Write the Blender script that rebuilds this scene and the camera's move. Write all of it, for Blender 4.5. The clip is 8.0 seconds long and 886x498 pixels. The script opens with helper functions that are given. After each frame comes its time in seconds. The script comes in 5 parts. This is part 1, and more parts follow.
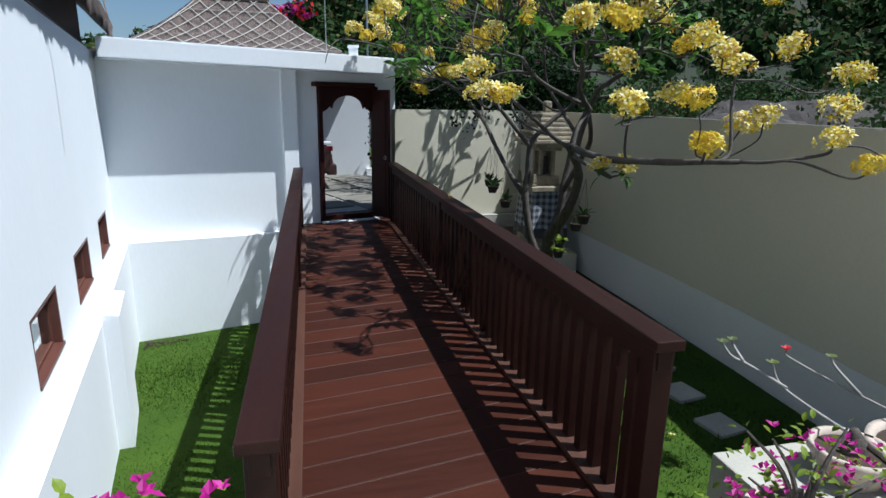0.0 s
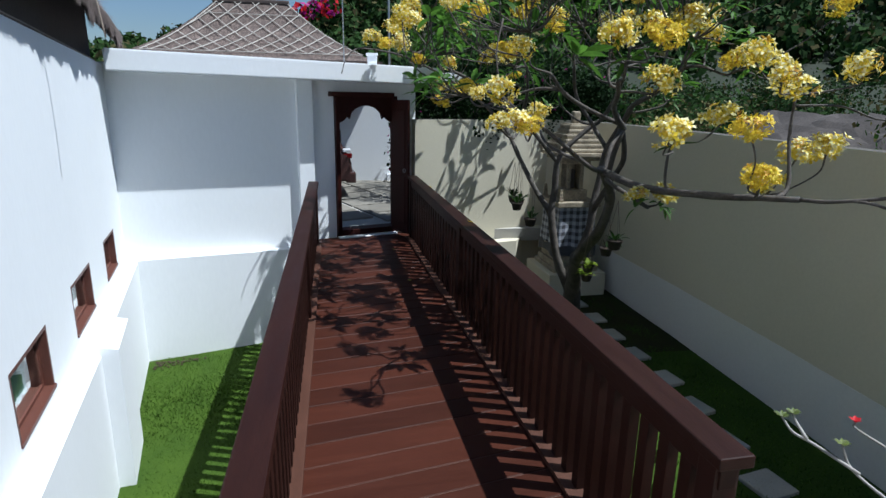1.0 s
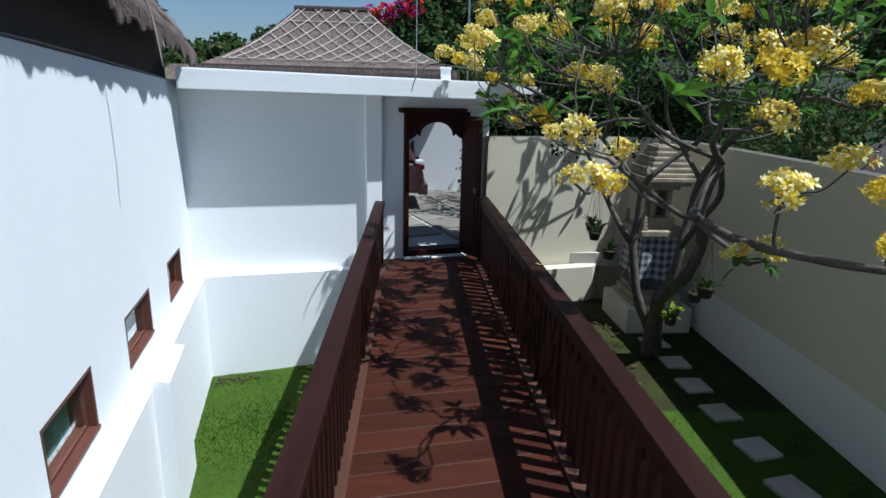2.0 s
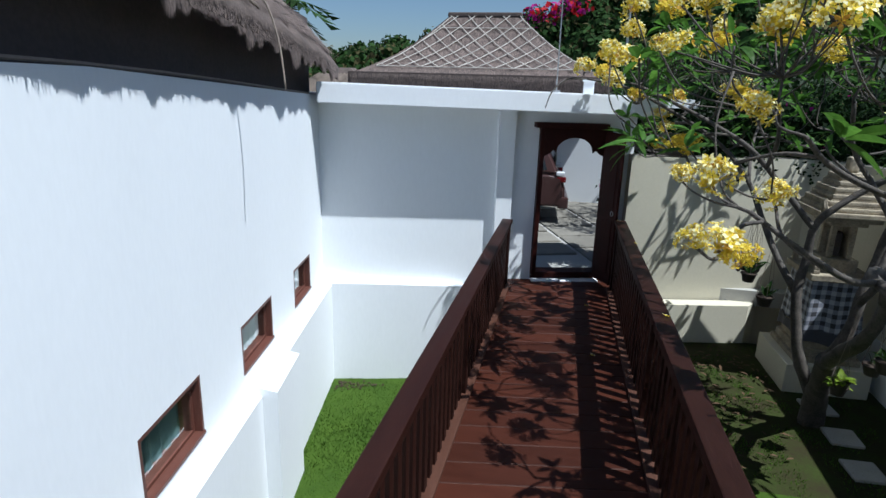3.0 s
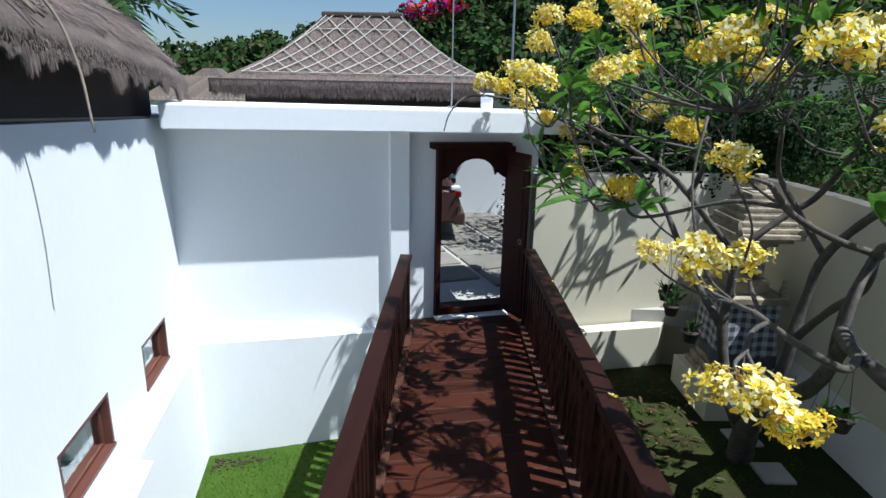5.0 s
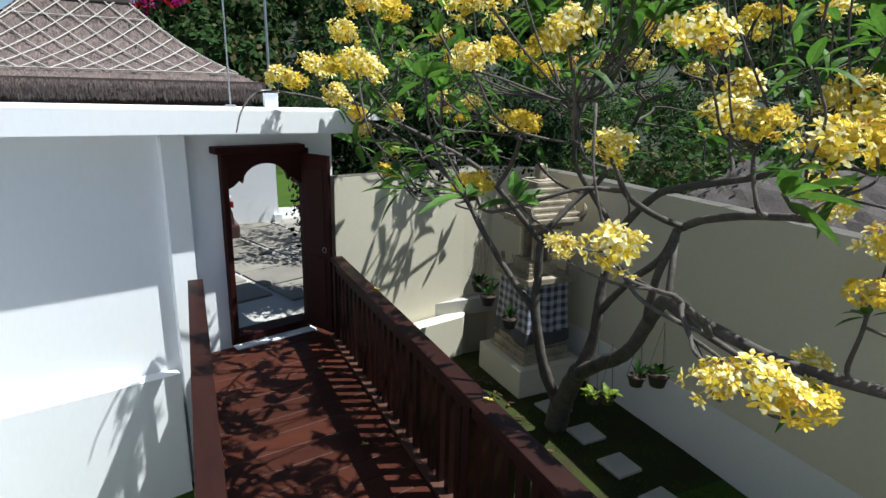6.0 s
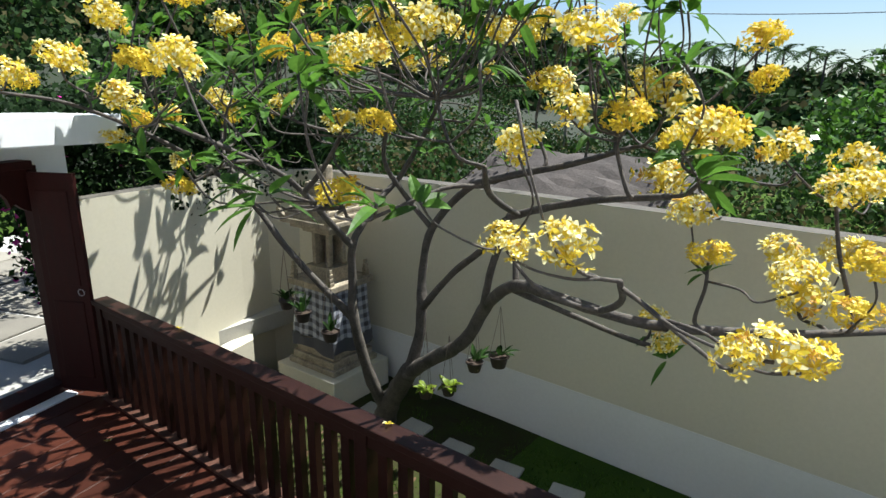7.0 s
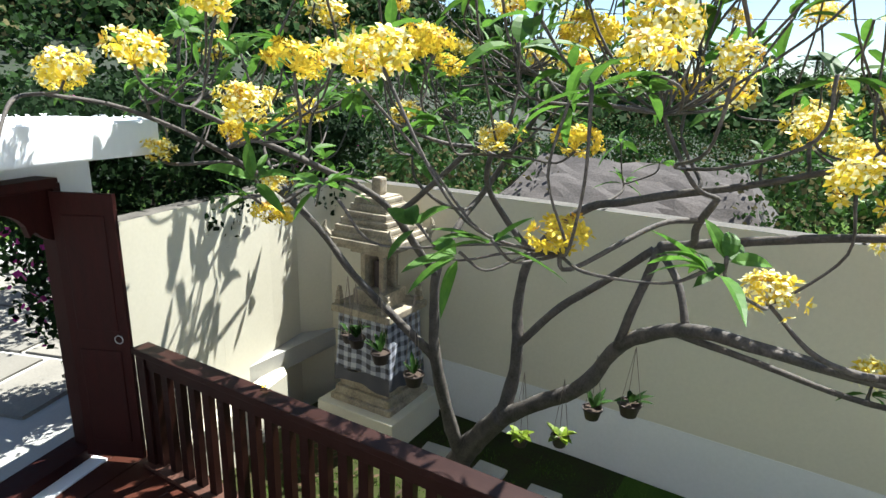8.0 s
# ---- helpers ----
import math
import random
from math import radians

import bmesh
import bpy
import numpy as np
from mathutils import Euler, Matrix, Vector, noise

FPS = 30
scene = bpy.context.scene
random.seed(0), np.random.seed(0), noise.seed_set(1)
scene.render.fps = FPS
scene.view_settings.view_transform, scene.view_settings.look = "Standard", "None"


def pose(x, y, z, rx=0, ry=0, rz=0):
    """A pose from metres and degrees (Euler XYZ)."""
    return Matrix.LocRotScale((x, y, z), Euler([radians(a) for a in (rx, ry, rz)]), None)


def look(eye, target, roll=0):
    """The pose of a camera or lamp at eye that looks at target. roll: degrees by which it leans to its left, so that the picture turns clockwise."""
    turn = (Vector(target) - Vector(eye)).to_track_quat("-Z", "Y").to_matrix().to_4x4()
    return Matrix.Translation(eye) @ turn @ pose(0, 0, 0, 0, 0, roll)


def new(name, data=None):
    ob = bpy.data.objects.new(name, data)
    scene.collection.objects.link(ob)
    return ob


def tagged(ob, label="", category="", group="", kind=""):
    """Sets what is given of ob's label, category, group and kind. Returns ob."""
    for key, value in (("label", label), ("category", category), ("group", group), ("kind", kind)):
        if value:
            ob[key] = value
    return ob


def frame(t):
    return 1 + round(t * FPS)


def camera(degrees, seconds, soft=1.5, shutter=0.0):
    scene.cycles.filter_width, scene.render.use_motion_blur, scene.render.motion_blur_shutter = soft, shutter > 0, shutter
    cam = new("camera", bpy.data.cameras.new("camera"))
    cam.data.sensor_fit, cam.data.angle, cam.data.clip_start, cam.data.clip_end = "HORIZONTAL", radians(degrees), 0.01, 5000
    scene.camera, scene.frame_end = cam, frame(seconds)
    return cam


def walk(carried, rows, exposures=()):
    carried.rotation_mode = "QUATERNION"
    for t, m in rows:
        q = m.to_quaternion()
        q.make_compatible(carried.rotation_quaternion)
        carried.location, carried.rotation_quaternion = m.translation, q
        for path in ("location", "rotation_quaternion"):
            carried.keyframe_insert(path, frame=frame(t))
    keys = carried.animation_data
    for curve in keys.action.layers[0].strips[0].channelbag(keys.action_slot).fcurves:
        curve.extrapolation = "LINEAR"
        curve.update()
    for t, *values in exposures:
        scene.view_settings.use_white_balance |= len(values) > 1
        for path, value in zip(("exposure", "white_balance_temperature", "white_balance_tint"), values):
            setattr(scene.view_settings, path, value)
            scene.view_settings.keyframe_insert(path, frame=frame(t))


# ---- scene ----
cam = camera(74.6, 8.0)
PATH = [
    (0, (2.384, 2.033, 1.951), (2.816, 3.922, 1.457), 1.1),
    (0.5, (2.447, 2.27, 1.99), (2.862, 4.161, 1.489), 1.0),
    (1, (2.514, 2.513, 2.166), (2.869, 4.415, 1.657), 1.1),
    (1.5, (2.589, 2.765, 2.327), (2.847, 4.679, 1.806), 1.3),
    (1.7, (2.615, 2.914, 2.374), (2.823, 4.833, 1.852), 1.3),
    (2.8, (2.95, 3.32, 2.594), (2.634, 5.22, 2.054), 1.8),
    (3, (2.99, 3.477, 2.634), (2.578, 5.358, 2.093), 1.7),
    (3.5, (3.022, 3.77, 2.799), (2.454, 5.606, 2.247), 1.7),
    (4, (2.977, 4.044, 2.883), (2.372, 5.867, 2.326), 1.7),
    (4.5, (2.889, 4.304, 2.902), (2.465, 6.178, 2.346), 1.6),
    (4.7, (2.851, 4.423, 2.891), (2.58, 6.327, 2.341), 1.5),
    (5.8, (2.319, 4.996, 2.806), (2.918, 6.83, 2.279), 1.0),
    (6, (2.224, 5.113, 2.789), (3.003, 6.88, 2.268), 1.3),
    (6.5, (1.955, 5.422, 2.782), (3.258, 6.85, 2.27), 0.7),
    (7, (1.684, 5.878, 2.777), (3.206, 7.07, 2.263), 0.6),
    (7.5, (1.58, 6.526, 2.767), (3.154, 7.647, 2.251), 1.0),
    (8, (1.539, 7.389, 2.822), (3.169, 8.425, 2.301), 1.5),
]
EXPOSURES = [(0.0, 0.45, 5700, 6), (3.0, 0.40, 5650, 6), (3.5, 0.45, 5650, 6), (4.0, 0.54, 5680, 6), (4.5, 0.60, 5700, 6), (6.0, 0.82, 6050, 6), (6.5, 0.85, 6300, 6), (7.0, 1.2, 6300, 6), (7.5, 1.48, 6250, 6), (8.0, 1.72, 6200, 6)]
walk(cam, [(t, look(eye, target, roll)) for t, eye, target, roll in PATH], EXPOSURES)

# ---- light ----
world = bpy.data.worlds.new("sky")
scene.world = world
world.use_nodes = True
wn = world.node_tree
sky = wn.nodes.new("ShaderNodeTexSky")
sky.sky_type = "NISHITA"
sky.sun_disc = False
sky.dust_density = 0.9
sky.ozone_density = 3.5
SUN_TRAVEL = Vector((-0.48, 0.17, -1.0)).normalized()
sky.sun_elevation = math.asin(-SUN_TRAVEL.z)
sky.sun_rotation = math.atan2(-SUN_TRAVEL.x, -SUN_TRAVEL.y)
wn.links.new(sky.outputs[0], wn.nodes["Background"].inputs[0])
wn.nodes["Background"].inputs[1].default_value = 0.062
sun_data = bpy.data.lights.new("sun", "SUN")
sun_data.energy = 5.0
sun_data.angle = radians(0.5)
sun_data.color = (1.0, 0.97, 0.92)
sun = new("sun", sun_data)
sun.matrix_world = Matrix.Translation((3, 3, 12)) @ SUN_TRAVEL.to_track_quat("-Z", "Y").to_matrix().to_4x4()

# ---- materials ----


def material(name, colour, rough=0.6, var=0.15, scale=3.0, fine=60.0, bump=0.15, metal=0.0, stretch=(1, 1, 1), second=None, rand=0.0, spec=0.5, wear=0.0):
    """Two-scale noise in colour, fine relief, and a spread from piece to piece."""
    m = bpy.data.materials.new(name)
    m.use_nodes = True
    nt = m.node_tree
    b = nt.nodes["Principled BSDF"]
    tc = nt.nodes.new("ShaderNodeTexCoord")
    mp = nt.nodes.new("ShaderNodeMapping")
    mp.inputs["Scale"].default_value = stretch
    nt.links.new(tc.outputs["Object"], mp.inputs[0])
    n1 = nt.nodes.new("ShaderNodeTexNoise")
    n1.inputs["Scale"].default_value = scale
    n1.inputs["Detail"].default_value = 5
    n2 = nt.nodes.new("ShaderNodeTexNoise")
    n2.inputs["Scale"].default_value = fine
    n2.inputs["Detail"].default_value = 4
    for n in (n1, n2):
        nt.links.new(mp.outputs[0], n.inputs["Vector"])
    ramp = nt.nodes.new("ShaderNodeValToRGB")
    c2 = second or tuple(c * (1 - 2 * var) for c in colour)
    ramp.color_ramp.elements[0].position = 0.3
    ramp.color_ramp.elements[0].color = (*c2, 1)
    ramp.color_ramp.elements[1].position = 0.68
    ramp.color_ramp.elements[1].color = (*colour, 1)
    mix = nt.nodes.new("ShaderNodeMath")
    mix.operation = "MULTIPLY_ADD"
    nt.links.new(n2.outputs["Fac"], mix.inputs[0])
    mix.inputs[1].default_value = 0.45
    half = nt.nodes.new("ShaderNodeMath")
    half.operation = "MULTIPLY"
    half.inputs[1].default_value = 0.55
    nt.links.new(n1.outputs["Fac"], half.inputs[0])
    nt.links.new(half.outputs[0], mix.inputs[2])
    nt.links.new(mix.outputs[0], ramp.inputs[0])
    out = ramp.outputs[0]
    if rand > 0:
        oi = nt.nodes.new("ShaderNodeObjectInfo")
        gi = nt.nodes.new("ShaderNodeNewGeometry")
        add = nt.nodes.new("ShaderNodeMath")
        add.operation = "ADD"
        nt.links.new(oi.outputs["Random"], add.inputs[0])
        nt.links.new(gi.outputs["Random Per Island"], add.inputs[1])
        fr = nt.nodes.new("ShaderNodeMath")
        fr.operation = "FRACT"
        nt.links.new(add.outputs[0], fr.inputs[0])
        hsv = nt.nodes.new("ShaderNodeHueSaturation")
        mr = nt.nodes.new("ShaderNodeMapRange")
        mr.inputs["To Min"].default_value = 1 - rand
        mr.inputs["To Max"].default_value = 1 + rand
        nt.links.new(fr.outputs[0], mr.inputs["Value"])
        nt.links.new(mr.outputs[0], hsv.inputs["Value"])
        nt.links.new(out, hsv.inputs["Color"])
        out = hsv.outputs[0]
    nt.links.new(out, b.inputs["Base Color"])
    b.inputs["Metallic"].default_value = metal
    b.inputs["Specular IOR Level"].default_value = spec
    rr = nt.nodes.new("ShaderNodeMapRange")
    rr.inputs["To Min"].default_value = max(0.02, rough - 0.12)
    rr.inputs["To Max"].default_value = min(1.0, rough + 0.12)
    nt.links.new(n1.outputs["Fac"], rr.inputs["Value"])
    nt.links.new(rr.outputs[0], b.inputs["Roughness"])
    if bump > 0:
        bp = nt.nodes.new("ShaderNodeBump")
        bp.inputs["Strength"].default_value = bump
        bp.inputs["Distance"].default_value = 0.01
        nt.links.new(mix.outputs[0], bp.inputs["Height"])
        nt.links.new(bp.outputs[0], b.inputs["Normal"])
    return m


WHITE = material("white_paint", (0.80, 0.82, 0.84), 0.75, 0.028, 0.9, 30, 0.15, stretch=(1, 1, 0.3))
CREAM = material("cream_paint", (0.60, 0.56, 0.44), 0.8, 0.05, 0.7, 30, 0.15)
DECK = material("deck_wood", (0.051, 0.0135, 0.0068), 0.55, 0.18, 1.5, 14, 0.2, stretch=(1, 9, 9), rand=0.22, spec=0.18)
RAIL = material("rail_wood", (0.022, 0.0062, 0.0038), 0.5, 0.22, 2.0, 20, 0.15, stretch=(6, 1, 6), rand=0.15, spec=0.2)
EDGE_GLINT = material("dusty_edge_glint", (0.14, 0.08, 0.06), 0.8, 0.3, 6, 40, 0.2, second=(0.06, 0.03, 0.02))
TAN = material("base_board_wood", (0.075, 0.026, 0.013), 0.6, 0.2, 3, 25, 0.15, stretch=(6, 1, 6))
DARKWOOD = material("dark_door_wood", (0.034, 0.0065, 0.005), 0.6, 0.25, 2.0, 18, 0.2, stretch=(8, 8, 1), spec=0.15)
GRASS = material("grass", (0.054, 0.094, 0.012), 0.95, 0.2, 2.2, 40, 0.6, second=(0.028, 0.058, 0.008), spec=0.1)
MOSS = material("mossy_soil", (0.032, 0.048, 0.010), 0.95, 0.2, 3.5, 40, 0.6, second=(0.028, 0.019, 0.012), spec=0.1)
STONE = material("pale_stone", (0.44, 0.42, 0.36), 0.85, 0.12, 4, 60, 0.3, rand=0.12)
THATCH = material("thatch", (0.155, 0.115, 0.099), 0.95, 0.25, 2.5, 35, 1.0, stretch=(1, 1, 1), second=(0.05, 0.040, 0.035))
BARK = material("plumeria_bark", (0.108, 0.092, 0.077), 0.8, 0.35, 11, 60, 1.0, second=(0.020, 0.016, 0.013))
LEAF = material("leaf", (0.10, 0.20, 0.028), 0.4, 0.2, 5, 30, 0.1, rand=0.4)
SHADE_DARK = material("shade_dark_brown", (0.085, 0.065, 0.06), 0.9, 0.2, 3, 30, 0.2)
PAVER = material("grey_paver", (0.23, 0.213, 0.178), 0.85, 0.18, 2.5, 45, 0.3, rand=0.28)
JOINT = material("pale_joint", (0.40, 0.39, 0.36), 0.9, 0.08, 4, 50, 0.2)

# ---- mesh helpers ----


def mesh_object(name, bm, mat, parent=None, smooth=False):
    me = bpy.data.meshes.new(name)
    bm.normal_update()
    bm.to_mesh(me)
    bm.free()
    if isinstance(mat, (list, tuple)):
        for q in mat:
            me.materials.append(q)
    elif mat:
        me.materials.append(mat)
    if smooth:
        me.polygons.foreach_set("use_smooth", [True] * len(me.polygons))
    ob = new(name, me)
    if parent:
        ob.parent = parent
    return ob


def part(name, bm, mat, parent, label="", smooth=False):
    ob = mesh_object(name, bm, mat, parent, smooth)
    if label:
        tagged(ob, label)
    return ob


def holder(name, at=(0, 0, 0), label="", category="", group="", kind=""):
    ob = new(name)
    ob.empty_display_size = 0.1
    ob.location = at
    return tagged(ob, label, category, group, kind)


def box(bm, lo, hi, bevel=0.0, m=None, mat=0):
    vs = [bm.verts.new((x, y, z)) for x in (lo[0], hi[0]) for y in (lo[1], hi[1]) for z in (lo[2], hi[2])]
    fs = [(0, 1, 3, 2), (4, 6, 7, 5), (0, 4, 5, 1), (2, 3, 7, 6), (0, 2, 6, 4), (1, 5, 7, 3)]
    faces = [bm.faces.new([vs[i] for i in f]) for f in fs]
    for f in faces:
        f.material_index = mat
    if m is not None:
        for v in vs:
            v.co = m @ v.co
    if bevel > 0:
        edges = list({e for f in faces for e in f.edges})
        bmesh.ops.bevel(bm, geom=edges, offset=bevel, segments=2, affect="EDGES", profile=0.6)
    return vs


def one_box(lo, hi, bevel=0.0, m=None):
    bm = bmesh.new()
    box(bm, lo, hi, bevel, m)
    return bm


def prism(bm, poly, z0, z1, mat=0):
    """An upright prism over a plan outline; z1 may be a list, one height a corner."""
    n = len(poly)
    tops = z1 if isinstance(z1, (list, tuple)) else [z1] * n
    lo = [bm.verts.new((x, y, z0)) for x, y in poly]
    hi = [bm.verts.new((x, y, tops[i])) for i, (x, y) in enumerate(poly)]
    fs = [bm.faces.new(lo[::-1]), bm.faces.new(hi)]
    for i in range(n):
        fs.append(bm.faces.new((lo[i], lo[(i + 1) % n], hi[(i + 1) % n], hi[i])))
    for f in fs:
        f.material_index = mat
    bmesh.ops.recalc_face_normals(bm, faces=fs)


def along(a, b):
    """A pose whose x axis runs level from a to b."""
    d = Vector(b) - Vector(a)
    return Matrix.Translation((a[0], a[1], a[2] if len(a) > 2 else 0)) @ Matrix.Rotation(math.atan2(d.y, d.x), 4, "Z")


# ---- setting ----
CORNER = Vector((-0.28, 10.69))
EDIR = Vector((math.cos(radians(16.9)), math.sin(radians(16.9))))
ENORM = Vector((-EDIR.y, EDIR.x))
LAWN_L, LAWN_R = -1.5, -0.82
LEDGE = -0.03


def left_x(y):
    return 0.395 - 0.185 * (y - 6.931)


def end_pt(s, off=0.0):
    """A place on the end wall: s metres from the corner, off metres out of its face."""
    p = CORNER + EDIR * s - ENORM * off
    return p.x, p.y


# ground: one sheet, terraced under the bridge
bm = bmesh.new()
xs = [-90, -20, -4, -0.6, 0.4, 1.2, 2.2, 2.75, 3.0, 3.6, 4.6, 5.6, 6.4, 6.85, 9, 20, 90]
ys = [-60, -10, -2, 2, 4, 5.5, 7, 8.5, 10, 11, 12.0, 12.6, 40, 140]
grid = {}
for i, x in enumerate(xs):
    for j, y in enumerate(ys):
        z = LAWN_L if x <= 2.75 else LAWN_R
        if x < 20 and x > -4 and y < 12:
            z += 0.02 * noise.noise((x * 0.8, y * 0.8, 0))
        if y > 12.3 or x < -1 or x > 8:
            z = min(z, -1.3)
        grid[i, j] = bm.verts.new((x, y, z))
for i in range(len(xs) - 1):
    for j in range(len(ys) - 1):
        bm.faces.new((grid[i, j], grid[i + 1, j], grid[i + 1, j + 1], grid[i, j + 1]))
ground = mesh_object("ground", bm, GRASS, smooth=True)
ground.data.materials.append(MOSS)
for f in ground.data.polygons:
    # bare mossy earth between the footbridge and the garden wall
    c = f.center
    if 3.2 < c.x < 6.8 and 8.4 < c.y < 12.4:
        f.material_index = 1
tagged(ground, "green mown lawn on two levels under the footbridge", "lawn", kind="structure")

# left wall with three openings
W_WINDOWS = [(6.09, 6.93, 0.0, 0.50), (7.74, 8.56, 0.05, 0.52), (9.33, 10.03, 0.07, 0.53)]
Y0, Y1 = -3.0, 10.69


def wall_top(y):
    return 2.68 - 0.045 * max(0, y - 6.0)


bm = bmesh.new()


def wall_piece(ya, yb, z0, z1a, z1b, thick=0.35):
    a, b = (left_x(ya), ya), (left_x(yb), yb)
    prism(bm, [a, b, (b[0] - thick, b[1] - 0.065), (a[0] - thick, a[1] - 0.065)], z0, [z1a, z1b, z1b, z1a])


cuts = [Y0]
for w in W_WINDOWS:
    cuts += [w[0], w[1]]
cuts.append(Y1)
for a, b in zip(cuts[:-1], cuts[1:]):
    win = next((w for w in W_WINDOWS if w[0] == a and w[1] == b), None)
    if win is None:
        wall_piece(a, b, -1.7, wall_top(a), wall_top(b))
    else:
        wall_piece(a, b, -1.7, win[2], win[2])
        wall_piece(a, b, win[3], wall_top(a), wall_top(b))
wall_west = mesh_object("wall_west", bm, WHITE)
tagged(wall_west, "white plastered villa wall with three small windows", "wall", kind="structure")

# the stepped plinth of the left wall
bm = bmesh.new()


def plinth(ya, yb, outa, outb, top, slope=0.07):
    pa, pb = left_x(ya), left_x(yb)
    lo = [(pa - 0.05, ya), (pa + outa, ya + outa * 0.18), (pb + outb, yb + outb * 0.18), (pb - 0.05, yb)]
    prism(bm, lo, -1.75, [top + slope, top, top, top + slope])


plinth(-3.0, 7.72, 0.16, 0.16, -0.14)
plinth(7.72, 8.5, 0.30, 0.28, -0.09)
plinth(8.5, 10.66, 0.18, 0.15, -0.06)
wall_plinth = mesh_object("wall_plinth", bm, WHITE)
tagged(wall_plinth, "white plastered plinth of the villa wall", "wall", kind="structure")

# end wall with the gate's opening
bm = bmesh.new()


def end_prism(s0, s1, out0, out1, z0, z1, z1b=None):
    poly = [end_pt(s0, out1), end_pt(s1, out1), end_pt(s1, out0), end_pt(s0, out0)]
    prism(bm, poly, z0, z1 if z1b is None else [z1, z1b, z1b, z1])


GATE0, GATE1 = 2.93, 3.92
end_prism(-0.4, 2.35, -0.3, 0.0, -1.75, 2.5)
end_prism(2.35, 2.57, -0.3, 0.10, -1.75, 2.5)
end_prism(2.57, GATE0, -0.3, -0.06, -1.75, 2.5)
end_prism(GATE0, GATE1, -0.3, -0.06, 2.17, 2.5)
end_prism(GATE1, 4.27, -0.10, -0.06, -1.75, 2.5)
end_prism(GATE0, GATE1, -0.3, -0.06, -1.75, -0.02)
wall_north = mesh_object("wall_north", bm, WHITE)
tagged(wall_north, "white plastered boundary wall with a gateway", "wall", kind="structure")
bm = bmesh.new()
end_prism(-0.1, 2.30, 0.0, 0.16, -1.75, LEDGE, LEDGE - 0.06)
north_plinth = mesh_object("north_plinth", bm, WHITE)
tagged(north_plinth, "white plastered plinth with a ledge on top", "wall", kind="structure")
bm = bmesh.new()
prism(bm, [end_pt(0.02, 0.46), end_pt(4.44, 0.46), end_pt(4.44, -0.4), end_pt(0.02, -0.4)], 2.385, [2.64, 2.57, 2.57, 2.64])
bmesh.ops.bevel(bm, geom=bm.edges[:], offset=0.015, segments=2, affect="EDGES")
coping = mesh_object("coping", bm, WHITE)
for v in coping.data.vertices:
    if v.co.z < 2.45:
        v.co.z -= 0.014 * ((Vector(v.co[:2]) - CORNER).dot(EDIR) - 0.02)
tagged(coping, "thick white plastered concrete beam along the wall top", "beam", kind="structure")

# cream garden wall: a short sunlit stretch, a rounded corner, a long shaded run
bm = bmesh.new()
RUN = [(3.78, 11.78), (4.9, 12.06), (5.7, 12.28), (6.2, 12.39), (6.55, 12.18), (6.69, 11.6), (6.76, 10.8), (6.8, 9.0), (6.78, 7.0), (6.72, 5.0), (6.65, 3.0), (6.5, -3.0)]
CREAM_TOP = 1.80
for a, b in zip(RUN[:-1], RUN[1:]):
    d = (Vector(b) - Vector(a)).normalized()
    nrm = Vector((-d.y, d.x)) * 0.2
    e = d * 0.02
    prism(bm, [(a[0] - e.x, a[1] - e.y), (b[0] + e.x, b[1] + e.y), (b[0] + nrm.x, b[1] + nrm.y), (a[0] + nrm.x, a[1] + nrm.y)], -1.75, [CREAM_TOP] * 4)
wall_east = mesh_object("wall_east", bm, CREAM)
# dark wall top: shade of overhanging foliage put into a grimy cement colour
SHADED_GRIME = material("shaded_grimy_top", (0.115, 0.105, 0.088), 0.95, 0.25, 5, 40, 0.4, second=(0.045, 0.041, 0.034))
wall_east.data.materials.append(SHADED_GRIME)
for f in wall_east.data.polygons:
    if f.normal.z > 0.9 and f.center.z > 1.5:
        f.material_index = 1
tagged(wall_east, "cream painted garden wall with a rounded corner", "wall", kind="structure")
bm = bmesh.new()
prism(bm, [(3.78, 11.52), (5.58, 11.97), (5.76, 12.25), (3.78, 11.74)], -1.75, -0.25)
cream_plinth = mesh_object("cream_plinth", bm, CREAM)
tagged(cream_plinth, "cream painted plinth with a sunlit ledge", "wall", kind="structure")

# pale band along the foot of the long wall
BAND = material("pale_grey_band", (0.70, 0.70, 0.68), 0.8, 0.05, 0.9, 30, 0.15)
bm = bmesh.new()
prism(bm, [(x - 0.007, y - 0.002) for x, y in RUN[5:]] + [(x + 0.02, y) for x, y in RUN[5:][::-1]], -1.2, -0.16)
wall_band = mesh_object("wall_band", bm, BAND)
tagged(wall_band, "pale grey band along the wall foot", "wall", kind="structure")

# south side closes the yard behind the camera
bm = bmesh.new()
box(bm, (-0.5, -3.4, -1.75), (9.0, -3.0, 3.2))
wall_south = mesh_object("wall_south", bm, WHITE)
tagged(wall_south, "plain white plastered house wall", "wall", kind="structure")

# ---- footbridge ----
CAP_L, CAP_R = 0.93, 0.98


def right_cx(y):
    return 3.85 - 0.026 * (y - 4.1)


bridge = holder("footbridge", (3.0, 7.5, 0.0), "red-brown stained timber footbridge leading to the gate", "bridge")


def bpart(name, bm_, mat, label=""):
    for v in bm_.verts:
        v.co -= Vector((3.0, 7.5, 0.0))
    return part(name, bm_, mat, bridge, label)


